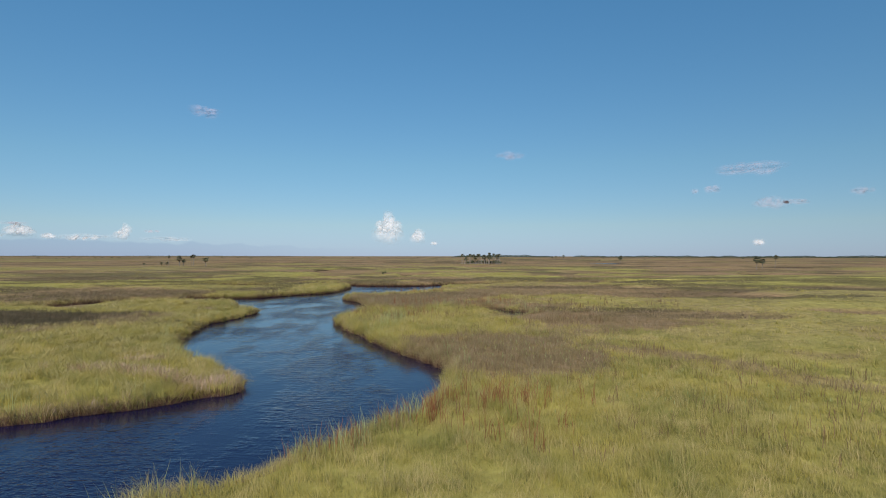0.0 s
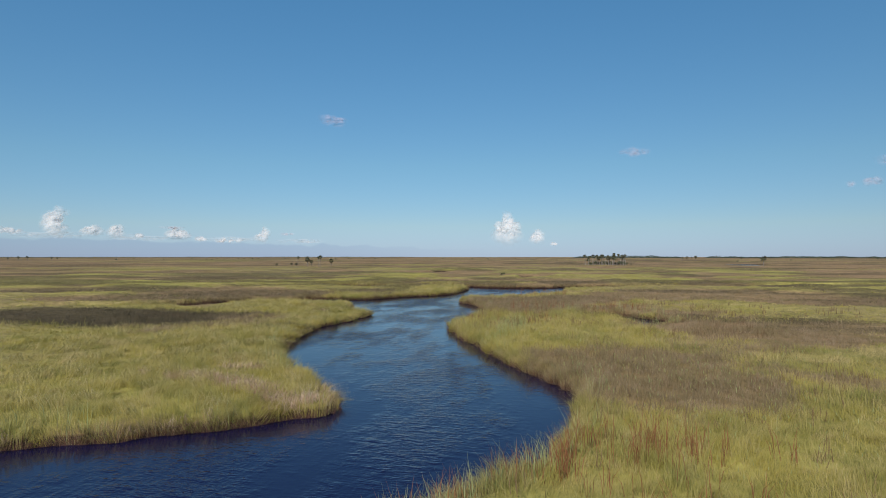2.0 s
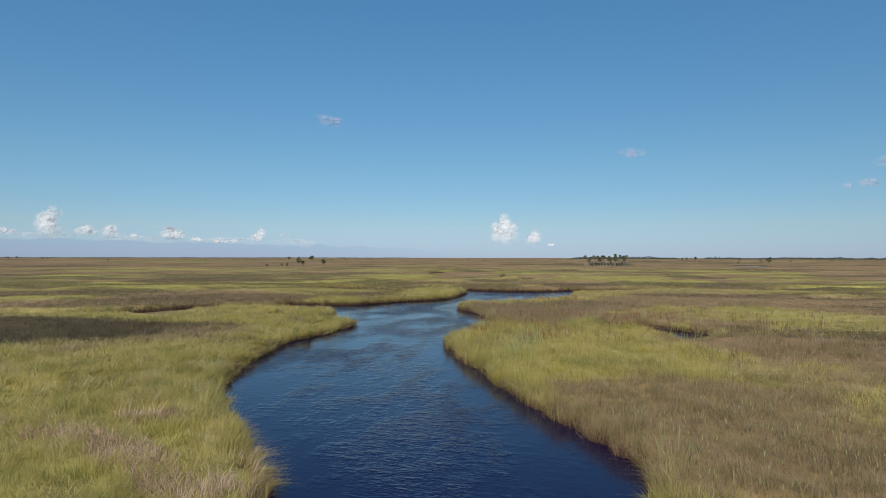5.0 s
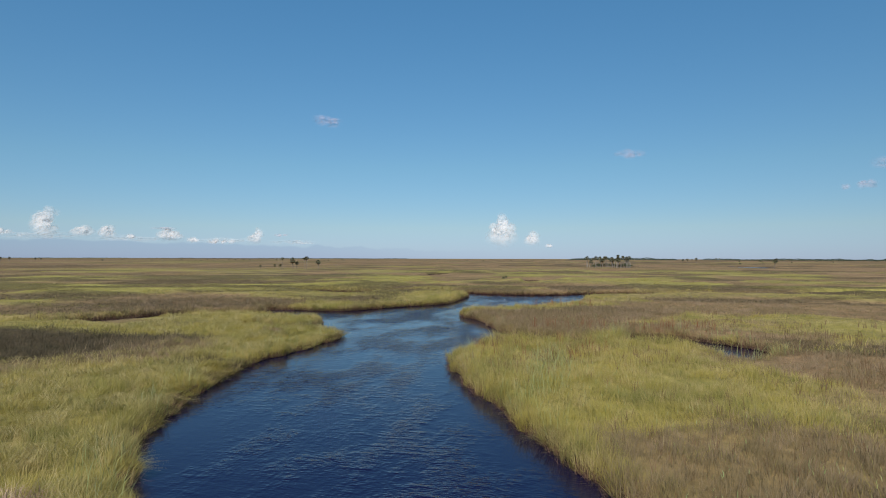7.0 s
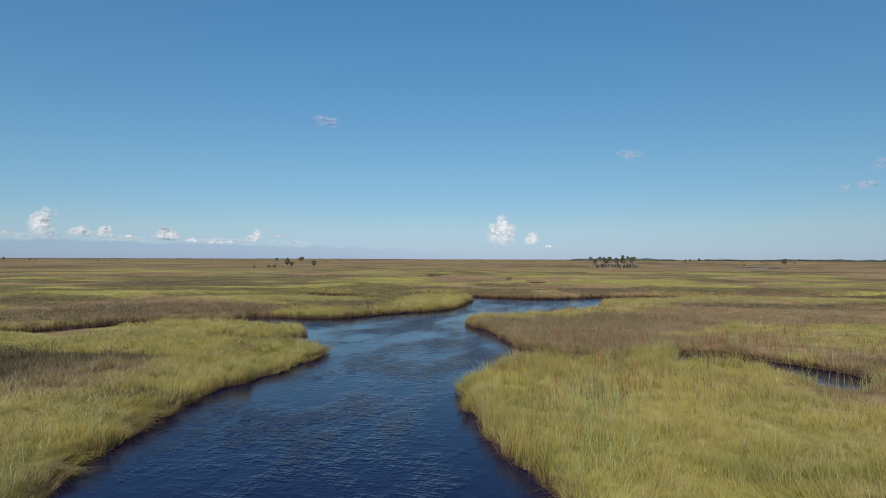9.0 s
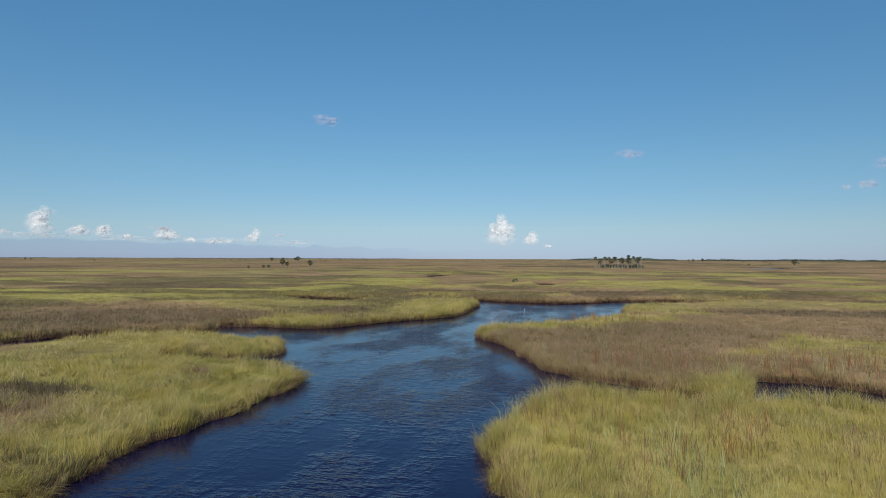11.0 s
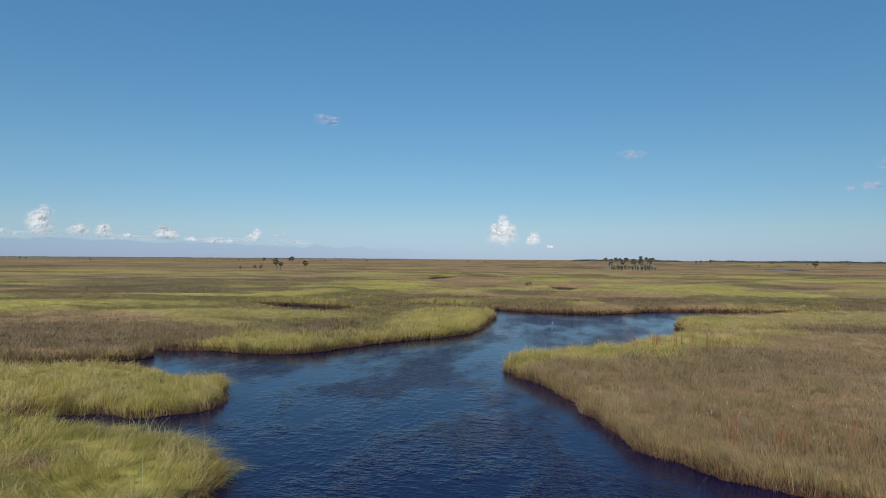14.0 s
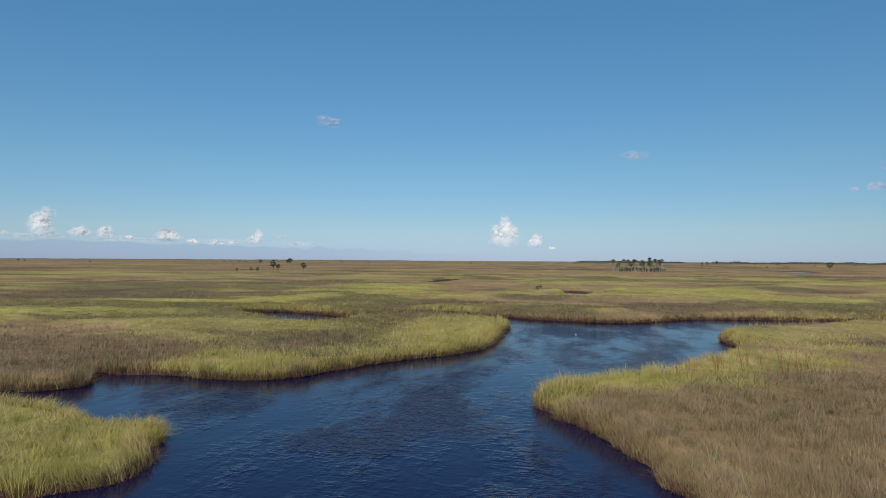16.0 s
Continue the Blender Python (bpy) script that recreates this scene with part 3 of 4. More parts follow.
def blade_mesh(name, x, y, z, h, w, lx, ly, material, full=True):
    """Tapered bent leaves: root, middle and tip; or plain spikes for the distance."""
    n = len(x)
    ang = rng.uniform(0, 2 * math.pi, n)
    sx, sy = np.cos(ang) * w / 2, np.sin(ang) * w / 2
    root = np.stack([x, y, z - 0.05], -1)
    side = np.stack([sx, sy, np.zeros(n)], -1)
    bent = np.minimum(lx * lx + ly * ly, 1.6)
    tip = root + np.stack([lx * h, ly * h, h * (1 - 0.42 * bent)], -1)
    # neighbours in a tuft are of one age; far off only the mean shows
    clump = np.clip(0.5 + 2.3 * (fbm(x, y, 0.45 if full else 2.0, 151) - 0.5), 0, 1)
    rnd = (0.5 if full else 0.3) * rng.random(n) + (0.5 if full else 0.7) * clump
    if full:
        mid = root + np.stack([lx * h * 0.3, ly * h * 0.3, h * (0.6 - 0.1 * bent)], -1)
        v = np.stack([root - side, root + side, mid + side * 0.85, mid - side * 0.85, tip], 1)
        k = np.arange(n)[:, None] * 5
        corners = (k + np.array([0, 1, 2, 3, 3, 2, 4])).ravel()
        sizes, along = np.tile([4, 3], n), np.array([0, 0, 0.55, 0.55, 1.0])
    else:
        v = np.stack([root - side, root + side, tip], 1)
        corners, sizes, along = np.arange(n * 3), np.full(n, 3), np.array([0.2, 0.2, 1.0])
    m = v.shape[1]
    ob = sheet(name, v.reshape(-1, 3), corners, sizes, material)
    col = np.ones((n, m, 4), np.float32)
    col[:, :, 0], col[:, :, 1] = rnd[:, None], along[None, :]
    ob.data.attributes.new("blade", "FLOAT_COLOR", "POINT").data.foreach_set("color", col.ravel())
    return ob


def stand(names, x, y, d, full, rim=False):
    """Plants cordgrass and needlerush on the spots given; a rim stands at the water's edge and leans out."""
    s = rush_share(x, y)
    dead = beds(x + 2.5 * (fbm(x, y, 2.0, 131) - 0.5), y + 2.5 * (fbm(x, y, 2.0, 133) - 0.5), DEAD_BEDS)
    ok = rng.random(len(x)) > 0.9 * dead
    x, y, d, s = x[ok], y[ok], d[ok], s[ok]
    is_rush = s > 0.12 + 0.76 * fbm(x, y, 4.0, 111) + rng.normal(0, 0.13, len(x))
    z = np.maximum(ground_height(x, y), 0.18 if rim else 0.1)
    lx, ly = lean_field(x, y)
    ox, oy = outward(x, y)
    tuft = fbm(x, y, 1.7, 91)
    high = (1 + beds(x, y, TALL_BEDS)) * (1 - beds(x, y, LOW_BEDS))
    is_dark = rng.random(len(x)) < dark_share(x + 5 * (tuft - 0.5), y) * (0.35 if rim else 1.0)
    mat_depth = 0 * x if rim else thatch(x, y)
    lodged = beds(x, y, LODGED_BEDS)
    fallen = 1 + 1.9 * lodged
    for name, mat, mask, tall, bend, label in ((names[0], SHORE_CORD if rim else CORDGRASS, ~is_rush & ~is_dark, 1.1, 0.45, "tall yellow-green cordgrass covering the salt marsh"),
                                               (names[1], SHORE_RUSH if rim else RUSH, is_rush & ~is_dark, 1.1, 0.25, "brown needlerush stems in beds across the marsh"),
                                               (names[2], BLACKRUSH, is_dark, 0.95, 0.2, "dark olive rush growing in dense low beds")):
        k = mask.sum()
        h = tall * (0.55 + 0.7 * tuft[mask]) * (0.45 - 0.3 * lodged[mask] + (1.1 + 0.6 * lodged[mask]) * fbm(x[mask], y[mask], 0.8, 171)) * rng.uniform(0.65, 1.15, k) * high[mask]
        lump = smooth(0.44, 0.66, fbm(x[mask], y[mask], 8.0, 211)) * (1.0 if mat is CORDGRASS else 0.45)
        h = np.maximum(h - 0.9 * mat_depth[mask], 0.22) * (1 - (0.68 - 0.75 * lump) * smooth(50, 170, d[mask])) * (1 - 0.2 * lodged[mask])
        w = np.maximum(0.011, 0.0005 * d[mask]) * rng.uniform(0.6, 1.4, k) * (1.0 if full else 1.5)
        loose = 0.5 if full else 0.6
        loose = loose * (1 - 0.45 * lodged[mask]) * (0.7 if rim else 1.0)
        out = rng.uniform(-0.05, 0.6, k) if rim else 0.28
        jx, jy = rng.normal(0, 1, k) * loose, rng.normal(0, 1, k) * loose
        ob = blade_mesh(name, x[mask], y[mask], z[mask], h, w, lx[mask] * bend * fallen[mask] + jx + out * ox[mask], ly[mask] * bend * fallen[mask] + jy + out * oy[mask], mat, full)
        tagged(ob, label, "marsh grass", kind="stuff")


stand(("cordgrass", "needlerush", "dark_rush"), *scatter(2700000, -78, 66, 12, 145, 0, 40, 1.6, 27, 6), True)
stand(("cordgrass", "needlerush", "dark_rush"), *scatter(5500000, -170, 150, 20, 270, 40, 170, 1.75, 46, 3), False)
stand(("cordgrass", "needlerush", "dark_rush"), *scatter(3600000, -560, 560, 60, 950, 170, 950, 1.8, 170), False)


# ---- other plants on the marsh ----
def bed_spots(n, cx, cy, rx, ry, turn=0.0):
    r, t = np.sqrt(rng.random(n)), rng.uniform(0, 2 * math.pi, n)
    u, v = rx * r * np.cos(t), ry * r * np.sin(t)
    c, s = math.cos(radians(turn)), math.sin(radians(turn))
    x, y = cx + u * c - v * s, cy + u * s + v * c
    ok = shore_distance(x, y) > 0.05
    return x[ok], y[ok]


def shore_spots(n, lo, hi, keep):
    """Spots along the shores, from lo to hi metres inland."""
    seg = np.hypot(*(_b - _a).T)
    i = rng.choice(len(_a), n, p=seg / seg.sum())
    f = rng.random(n)[:, None]
    p = _a[i] * (1 - f) + _b[i] * f + rng.uniform(-1.0, 1.0, (n, 2)) * max(abs(lo), abs(hi)) * 1.3
    d = shore_distance(p[:, 0], p[:, 1])
    ok = (d > lo) & (d < hi) & keep(p[:, 0], p[:, 1])
    return p[ok, 0], p[ok, 1]


def in_sight(x, y):
    return (y > 12) & (y < 185) & (x > -75) & (x < 45)


# the edge of the marsh: blades rise straight from the bank and hang over the water
x, y = shore_spots(340000, -0.08, 0.9, in_sight)
d, _ = view_distance(x, y)
ok = rng.random(len(x)) < (30 / np.maximum(d, 30)) ** 1.0
stand(("cordgrass", "needlerush", "dark_rush"), x[ok], y[ok], d[ok], True, True)

# dead stems and roots that hang over the peat bank
x, y = shore_spots(80000, -0.22, 0.4, lambda x, y: in_sight(x, y) & (fbm(x, y, 2.2, 121) > 0.36))
ox, oy = outward(x, y)
n = len(x)
d, _ = view_distance(x, y)
ob = blade_mesh("dead_stems", x, y, np.maximum(ground_height(x, y), 0.08), rng.uniform(0.3, 0.8, n), np.maximum(0.016, 0.0007 * np.minimum(d, 150)) * rng.uniform(0.6, 1.4, n),
                ox * 0.9 + rng.normal(0, 0.45, n), oy * 0.9 + rng.normal(0, 0.45, n), ROOTS)
tagged(ob, "dead brown stems hanging over the peat bank", "dead grass", kind="stuff")

# bleached stems of last year draped down the west bank
x, y = shore_spots(70000, 0.0, 0.7, lambda x, y: (x < -13) & (x > -40) & (y > 14) & (y < 44) & (fbm(x, y, 1.6, 231) > 0.5))
ox, oy = outward(x, y)
n = len(x)
ob = blade_mesh("draped_stems", x, y, np.maximum(ground_height(x, y), 0.2) + rng.uniform(0.0, 0.35, n), rng.uniform(0.4, 0.95, n), rng.uniform(0.012, 0.024, n),
                ox * 1.1 + rng.normal(0, 0.5, n), oy * 1.1 + rng.normal(0, 0.5, n), THATCH)
tagged(ob, "bleached dead stems draped down the river bank", "dead grass", kind="stuff")

# flattened dead patches
for cx, cy, rx, ry, turn, k in DEAD_BEDS:
    x, y = bed_spots(int(800 * rx * ry), cx, cy, rx * 1.25, ry * 1.4, turn)
    keep = fbm(x, y, 1.1, 141) > 0.42
    x, y = x[keep], y[keep]
    n = len(x)
    ob = blade_mesh("dead_stems", x, y, ground_height(x, y) + rng.uniform(0, 0.2, n), rng.uniform(0.4, 0.85, n), rng.uniform(0.014, 0.028, n),
                    rng.normal(0.3, 0.8, n), rng.normal(-0.3, 0.8, n), THATCH)
    tagged(ob, "flattened pinkish-brown dead grass on the bank", "dead grass", kind="stuff")

# grass beaten down by the wind and tide, lying crosswise on the stand
x, y, d = scatter(240000, -64, -12, 33, 108, 0, 52, 1.4, 26)
ok = (beds(x, y, LODGED_BEDS) > 0.35) & (dark_share(x, y) < 0.3) & (shore_distance(x, y) > 0.5) & (fbm(x, y, 1.6, 181) > 0.53)
x, y, d = x[ok], y[ok], d[ok]
n = len(x)
t = 2 * math.pi * fbm(x, y, 1.2, 191) * 3 + rng.normal(0, 1.3, n)
ob = blade_mesh("lodged_grass", x, y, ground_height(x, y) + rng.uniform(0.15, 0.5, n), rng.uniform(0.3, 0.7, n), np.maximum(0.016, 0.00062 * d) * rng.uniform(0.6, 1.4, n),
                1.15 * np.cos(t), 1.15 * np.sin(t), STRAW)
tagged(ob, "pale straw-coloured grass lying flattened on the bank", "marsh grass", kind="stuff")

# broad pale leaves scattered through the rush
spots = [bed_spots(k, *b) for k, b in ((500, (5, 45, 9, 9)), (250, (10, 58, 12, 7)), (300, (-6, 70, 6, 12)), (220, (0, 104, 10, 8)), (250, (12, 34, 12, 6)))]
x, y = np.concatenate([p[0] for p in spots]), np.concatenate([p[1] for p in spots])
n = len(x)
ob = blade_mesh("broad_leaves", x, y, ground_height(x, y) + rng.uniform(0.3, 0.7, n), rng.uniform(0.14, 0.30, n), rng.uniform(0.02, 0.038, n), rng.normal(0, 0.3, n), rng.normal(0, 0.3, n), REED)
tagged(ob, "broad pale green leaves scattered through the rush", "wild plants", kind="stuff")

# reeds: taller, fresher blades along the shores and in a few beds
x, y = shore_spots(26000, 0.1, 1.6, lambda x, y: in_sight(x, y) & (y < 108) & (x > -42) & (fbm(x, y, 5.0, 101) > 0.56))
for b in ((-6, 25.5, 3, 2), (-2.5, 30.5, 2, 2), (-12.2, 86.9, 0.9, 0.6), (-13.5, 83.6, 0.5, 1.2), (-8.6, 95.6, 2.5, 0.7), (-6.2, 73, 1.5, 9)):
    bx, by = bed_spots(int(60 + 22 * b[2] * b[3]), *b)
    x, y = np.append(x, bx), np.append(y, by)
n = len(x)
d, _ = view_distance(x, y)
ox, oy = outward(x, y)
ob = blade_mesh("reeds", x, y, ground_height(x, y), rng.uniform(1.0, 1.75, n), np.maximum(0.018, 0.0006 * np.minimum(d, 120)) * rng.uniform(0.7, 1.3, n),
                rng.normal(0, 0.28, n) + 0.3 * ox, rng.normal(0, 0.28, n) + 0.3 * oy, REED)
tagged(ob, "upright pale green reeds along the river's edge", "reeds", kind="stuff")

# rust-red dock in seed
spots = [bed_spots(k, *b) for k, b in ((50, (-2.4, 30.2, 2.6, 3)), (45, (1.6, 32.2, 3.2, 2.4)), (16, (5.5, 32.5, 3, 2)), (45, (-5.2, 26, 2.2, 1.8)), (20, (3.5, 99.5, 7, 2.2)),
                                       (25, (7, 99, 5, 3)), (25, (-4, 99, 5, 2)), (20, (3, 27, 4, 3)), (25, (-7, 82, 6, 6)), (40, (-8, 130, 9, 4)))]
x, y = np.concatenate([p[0] for p in spots]), np.concatenate([p[1] for p in spots])
d, _ = view_distance(x, y)
x, y, d = np.repeat(x, 5), np.repeat(y, 5), np.repeat(d, 5)
n = len(x)
ob = blade_mesh("dock", x + rng.normal(0, 0.14, n), y + rng.normal(0, 0.14, n), ground_height(x, y), rng.uniform(0.9, 1.75, n), np.maximum(0.024, 0.0007 * np.minimum(d, 120)),
                rng.normal(0, 0.22, n), rng.normal(0, 0.22, n), DOCK)
tagged(ob, "rust-red dock stalks in seed among the grass", "wild plants", kind="stuff")

# brown stalks added as a speckle for dock and the shaded gaps between stems
spots = [bed_spots(k, *b) for k, b in ((900, (4, 76, 18, 12)), (700, (12, 34, 18, 12)), (500, (8, 54, 12, 12)), (350, (-8, 82, 6, 7)), (400, (2, 112, 16, 12)), (350, (22, 94, 16, 12)), (250, (-60, 122, 18, 9)))]
x, y = np.concatenate([p[0] for p in spots]), np.concatenate([p[1] for p in spots])
ok = rng.random(len(x)) < smooth(0.38, 0.62, fbm(x, y, 3.0, 221))
x, y = np.repeat(x[ok], 3), np.repeat(y[ok], 3)
n = len(x)
d, _ = view_distance(x, y)
ob = blade_mesh("speckle_stalks", x + rng.normal(0, 0.1, n), y + rng.normal(0, 0.1, n), ground_height(x, y) + 0.25, rng.uniform(0.35, 0.9, n), np.maximum(0.02, 0.0006 * np.minimum(d, 120)),
                rng.normal(0, 0.25, n), rng.normal(0, 0.25, n), SPECKLE)
tagged(ob, "brown stalks for dock and shaded gaps among the cordgrass", "wild plants", kind="stuff")


# ---- palms, shrubs and far woods ----
def tube(bm, path, radii, sides=8):
    rings = []
    for (px, py, pz), r in zip(path, radii):
        rings.append([bm.verts.new((px + r * math.cos(2 * math.pi * k / sides), py + r * math.sin(2 * math.pi * k / sides), pz)) for k in range(sides)])
    for one, two in zip(rings, rings[1:]):
        for k in range(sides):
            bm.faces.new((one[k], one[(k + 1) % sides], two[(k + 1) % sides], two[k]))
    bm.faces.new(rings[-1])


def fan_leaf(bm, base, way, size, droop):
    """A fan of pointed segments on a short stalk."""
    way = way.normalized()
    side = way.cross(Vector((0, 0, 1)))
    side = side.normalized() if side.length > 0.01 else Vector((1, 0, 0))
    up = side.cross(way).normalized()
    hub = base + way * size * 0.45
    stalk = bm.verts.new(base)
    h0, h1 = bm.verts.new(hub + side * 0.02), bm.verts.new(hub - side * 0.02)
    bm.faces.new((stalk, h0, h1))
    for k in range(7):
        a0 = radians(-78 + 22.3 * k)
        tip = hub + (way * math.cos(a0 + 0.19) + side * math.sin(a0 + 0.19)) * size - up * droop * size * 0.5 - Vector((0, 0, droop * size * 0.35))
        one = hub + (way * math.cos(a0) + side * math.sin(a0)) * size * 0.55 - up * 0.06 * size
        two = hub + (way * math.cos(a0 + 0.39) + side * math.sin(a0 + 0.39)) * size * 0.55 - up * 0.06 * size
        hv = bm.verts.new(hub)
        bm.faces.new((hv, bm.verts.new(one), bm.verts.new(tip), bm.verts.new(two)))


def cabbage_palm(height, lean, leaves, skirt, seed, label):
    r = random.Random(seed)
    thing = new("cabbage_palm")
    top = height - 1.1
    bm = bmesh.new()
    path, radii = [], []
    for i in range(9):
        f = i / 8
        path.append((lean * f * f * height * 0.25, 0.1 * math.sin(3 * f + seed), -0.4 + f * (top + 0.4)))
        radii.append(0.15 - 0.04 * f + 0.015 * r.random() + (0.08 if f > 0.9 else 0))
    tube(bm, path, radii)
    part("trunk", bm, BARK, thing)
    crown = Vector(path[-1])
    bm = bmesh.new()
    for i in range(leaves):
        az, el = r.uniform(0, 2 * math.pi), math.asin(r.uniform(-0.55, 0.98))
        way = Vector((math.cos(az) * math.cos(el), math.sin(az) * math.cos(el), math.sin(el)))
        fan_leaf(bm, crown + way * 0.15, way, r.uniform(0.75, 1.05), r.uniform(0.15, 0.6))
    part("crown", bm, FROND, thing)
    if skirt:
        bm = bmesh.new()
        for i in range(skirt):
            az = r.uniform(0, 2 * math.pi)
            way = Vector((math.cos(az) * 0.7, math.sin(az) * 0.7, r.uniform(-1.6, -0.5)))
            fan_leaf(bm, crown - Vector((0, 0, 0.2)), way, r.uniform(0.6, 0.9), 0.2)
        part("dead_fronds", bm, DEADFROND, thing, "hanging dry brown fronds")
    return tagged(thing, label, "palm tree")


def stood(x, y, turn=0.0, size=1.0, tilt=0.0):
    z = float(ground_height(np.array([x]), np.array([y]))[0])
    return pose(x, y, z, tilt, 0, turn) @ Matrix.Scale(size, 4)


PALM = "cabbage palm with a pale slender trunk and round dark crown"
tall_palm = cabbage_palm(9.6, 0.15, 60, 14, 3, PALM)
mid_palm = cabbage_palm(8.0, -0.4, 56, 22, 5, "cabbage palm with a leaning trunk and dry hanging fronds")
low_palm = cabbage_palm(4.6, 0.2, 54, 10, 8, "short cabbage palm with a bushy dark green crown")

CLUSTER = "palms of the hammock"
r = random.Random(12)
used = set()


def plant(kind, x, y, size, group):
    m = stood(x, y, r.uniform(0, 360), size, r.uniform(-2, 2))
    if kind in used:
        ob = copy_thing(kind, m)
    else:
        used.add(kind)
        kind.matrix_basis = m
        ob = kind
    return tagged(ob, group=group)


ACROSS = Vector((0.99, -0.143))
for u, kind, size in ((-24, mid_palm, 0.95), (-21, low_palm, 1.1), (-17, mid_palm, 0.92), (-15, mid_palm, 0.88), (-11, tall_palm, 0.78), (-9, mid_palm, 0.9),
                      (-6.5, tall_palm, 0.86), (-6, low_palm, 1.2), (-2.6, tall_palm, 1.05), (-2.2, low_palm, 1.25), (1.6, tall_palm, 0.98), (3.2, mid_palm, 0.9), (6.2, tall_palm, 0.95),
                      (5.0, low_palm, 1.2), (-19, tall_palm, 0.8), (-13, low_palm, 1.2)):
    plant(kind, 39 + ACROSS.x * u, 474 + ACROSS.y * u + r.uniform(-7, 7), size * 1.08, CLUSTER)
for x, y, kind, size in ((-156.7, 337, tall_palm, 0.76), (-154.6, 346.4, tall_palm, 0.76), (-154, 345, low_palm, 1.0), (-152.6, 347, low_palm, 0.7), (-149.8, 351.4, tall_palm, 0.78),
                         (-148.9, 352, mid_palm, 0.86), (-183.9, 363, low_palm, 0.5), (-141.4, 351.6, low_palm, 0.95), (-155, 331, low_palm, 0.55), (-158.5, 332, low_palm, 0.5)):
    plant(kind, x, y, size * 1.03, "palms out in the marsh")
for x, y, kind, size in ((146, 487, low_palm, 1.3), (176, 331, low_palm, 1.25), (178.5, 330, low_palm, 1.05), (185, 329, mid_palm, 0.95)):
    plant(kind, x, y, size, "lone palms")


def spot(az, dist):
    return -17.8 + dist * math.sin(radians(az)), 81 + dist * math.cos(radians(az))


for az, dist, kind, size in ((12.5, 900, low_palm, 1.2), (12.9, 905, low_palm, 1.3), (13.3, 890, mid_palm, 0.8), (13.7, 900, low_palm, 1.5), (15.1, 1100, mid_palm, 1.1), (15.4, 1110, tall_palm, 1.1),
                             (-48.6, 1250, low_palm, 1.5), (-49.2, 1260, low_palm, 1.4), (-49.9, 1255, low_palm, 1.2), (-46.9, 1260, low_palm, 1.2), (-46.5, 1260, low_palm, 1.0)):
    plant(kind, *spot(az, dist), size, "far palms")


def snag(height, seed):
    q = random.Random(seed)
    bm = bmesh.new()
    lx, ly = q.uniform(-0.8, 0.8), q.uniform(-0.8, 0.8)
    tube(bm, [(lx * f * f, ly * f * f, -0.3 + f * (height + 0.3)) for f in (0, 0.3, 0.6, 0.85, 1)], [0.20, 0.17, 0.14, 0.10, 0.05], 6)
    for k in range(3):
        f, a = q.uniform(0.4, 0.9), q.uniform(0, 6.3)
        b = Vector((lx * f * f, ly * f * f, f * height))
        w = Vector((math.cos(a), math.sin(a), 0.6)) * q.uniform(0.5, 1.3)
        tube(bm, [tuple(b + w * g) for g in (0, 0.5, 1)], [0.07, 0.05, 0.02], 5)
    return tagged(part("dead_trunk", bm, SNAG), "bare grey dead trunk standing among the palms", "dead tree", "dead trunks")


first = [snag(h, 40 + i) for i, h in enumerate((5.6, 4.6, 6.2))]
for i, u in enumerate((-23, -19.5, -17.8, -14.5, -12.4, -10.2, -8.4, -6.2, -4.4, -1.2, 0.6, 2.6, 4.4, 7.2, -22, -16, -3.2, 3.6, -11.2, -5.2, -21, -18.6, -15.3, -13.2, -9.3, -7.3, -2, 1.6, 5.3, 6.4, -0.3)):
    m = stood(39 + ACROSS.x * u, 472 + ACROSS.y * u + r.uniform(-6, 4), r.uniform(0, 360), r.uniform(0.65, 1.15), r.uniform(-9, 9))
    if i < 3:
        first[i].matrix_basis = m
    else:
        copy_thing(first[i % 3], m)


def shrub(height, seed, label):
    """Short stems under an uneven crown of small leaf clumps."""
    q = random.Random(seed)
    thing = new("shrub")
    bm = bmesh.new()
    tips = []
    for k in range(5):
        a, o = q.uniform(0, 6.3), q.uniform(0.2, 0.5) * height
        tip = Vector((math.cos(a) * o, math.sin(a) * o, height * q.uniform(0.25, 0.72)))
        tips.append(tip)
        tube(bm, [(0, 0, -0.2), tuple(tip * 0.5), tuple(tip)], [0.06, 0.045, 0.02], 5)
    part("stem", bm, BARK, thing)
    bm = bmesh.new()
    for k in range(240):
        c = q.choice(tips) + Vector((q.gauss(0, 0.2), q.gauss(0, 0.2), q.gauss(0, 0.14))) * height
        c.z = max(c.z, 0.15)
        u = Vector((q.gauss(0, 1), q.gauss(0, 1), q.gauss(0, 1))).normalized() * height * 0.09
        v = Vector((q.gauss(0, 1), q.gauss(0, 1), q.gauss(0, 1))).normalized() * height * 0.06
        bm.faces.new([bm.verts.new(p) for p in (c - u, c + v, c + u, c - v)])
    part("crown", bm, LEAF, thing)
    return tagged(thing, label, "shrub", "shrubs on the marsh")


thicket = shrub(2.4, 11, "grey-green scrub growing under the palms")
thicket.matrix_basis = stood(20, 470, 40, 1.1)
for u in (-16, -13.5, -10, -7.5, -5, -3.4, -1, 1, 3.2, 5.5, 7):
    copy_thing(thicket, stood(39 + ACROSS.x * u, 474 + ACROSS.y * u + r.uniform(-5, 5), r.uniform(0, 360), r.uniform(0.7, 1.35)))
bush = shrub(2.2, 5, "dark green shrub standing alone in the marsh grass")
bush.matrix_basis = stood(-23.9, 239.6, 0, 0.55)
for x, y, k in ((*spot(17.6, 800), 2.0), (*spot(19, 1000), 1.6), (*spot(21, 1150), 2.0), (*spot(9.0, 500), 1.0)):
    copy_thing(bush, stood(x, y, r.uniform(0, 360), k))
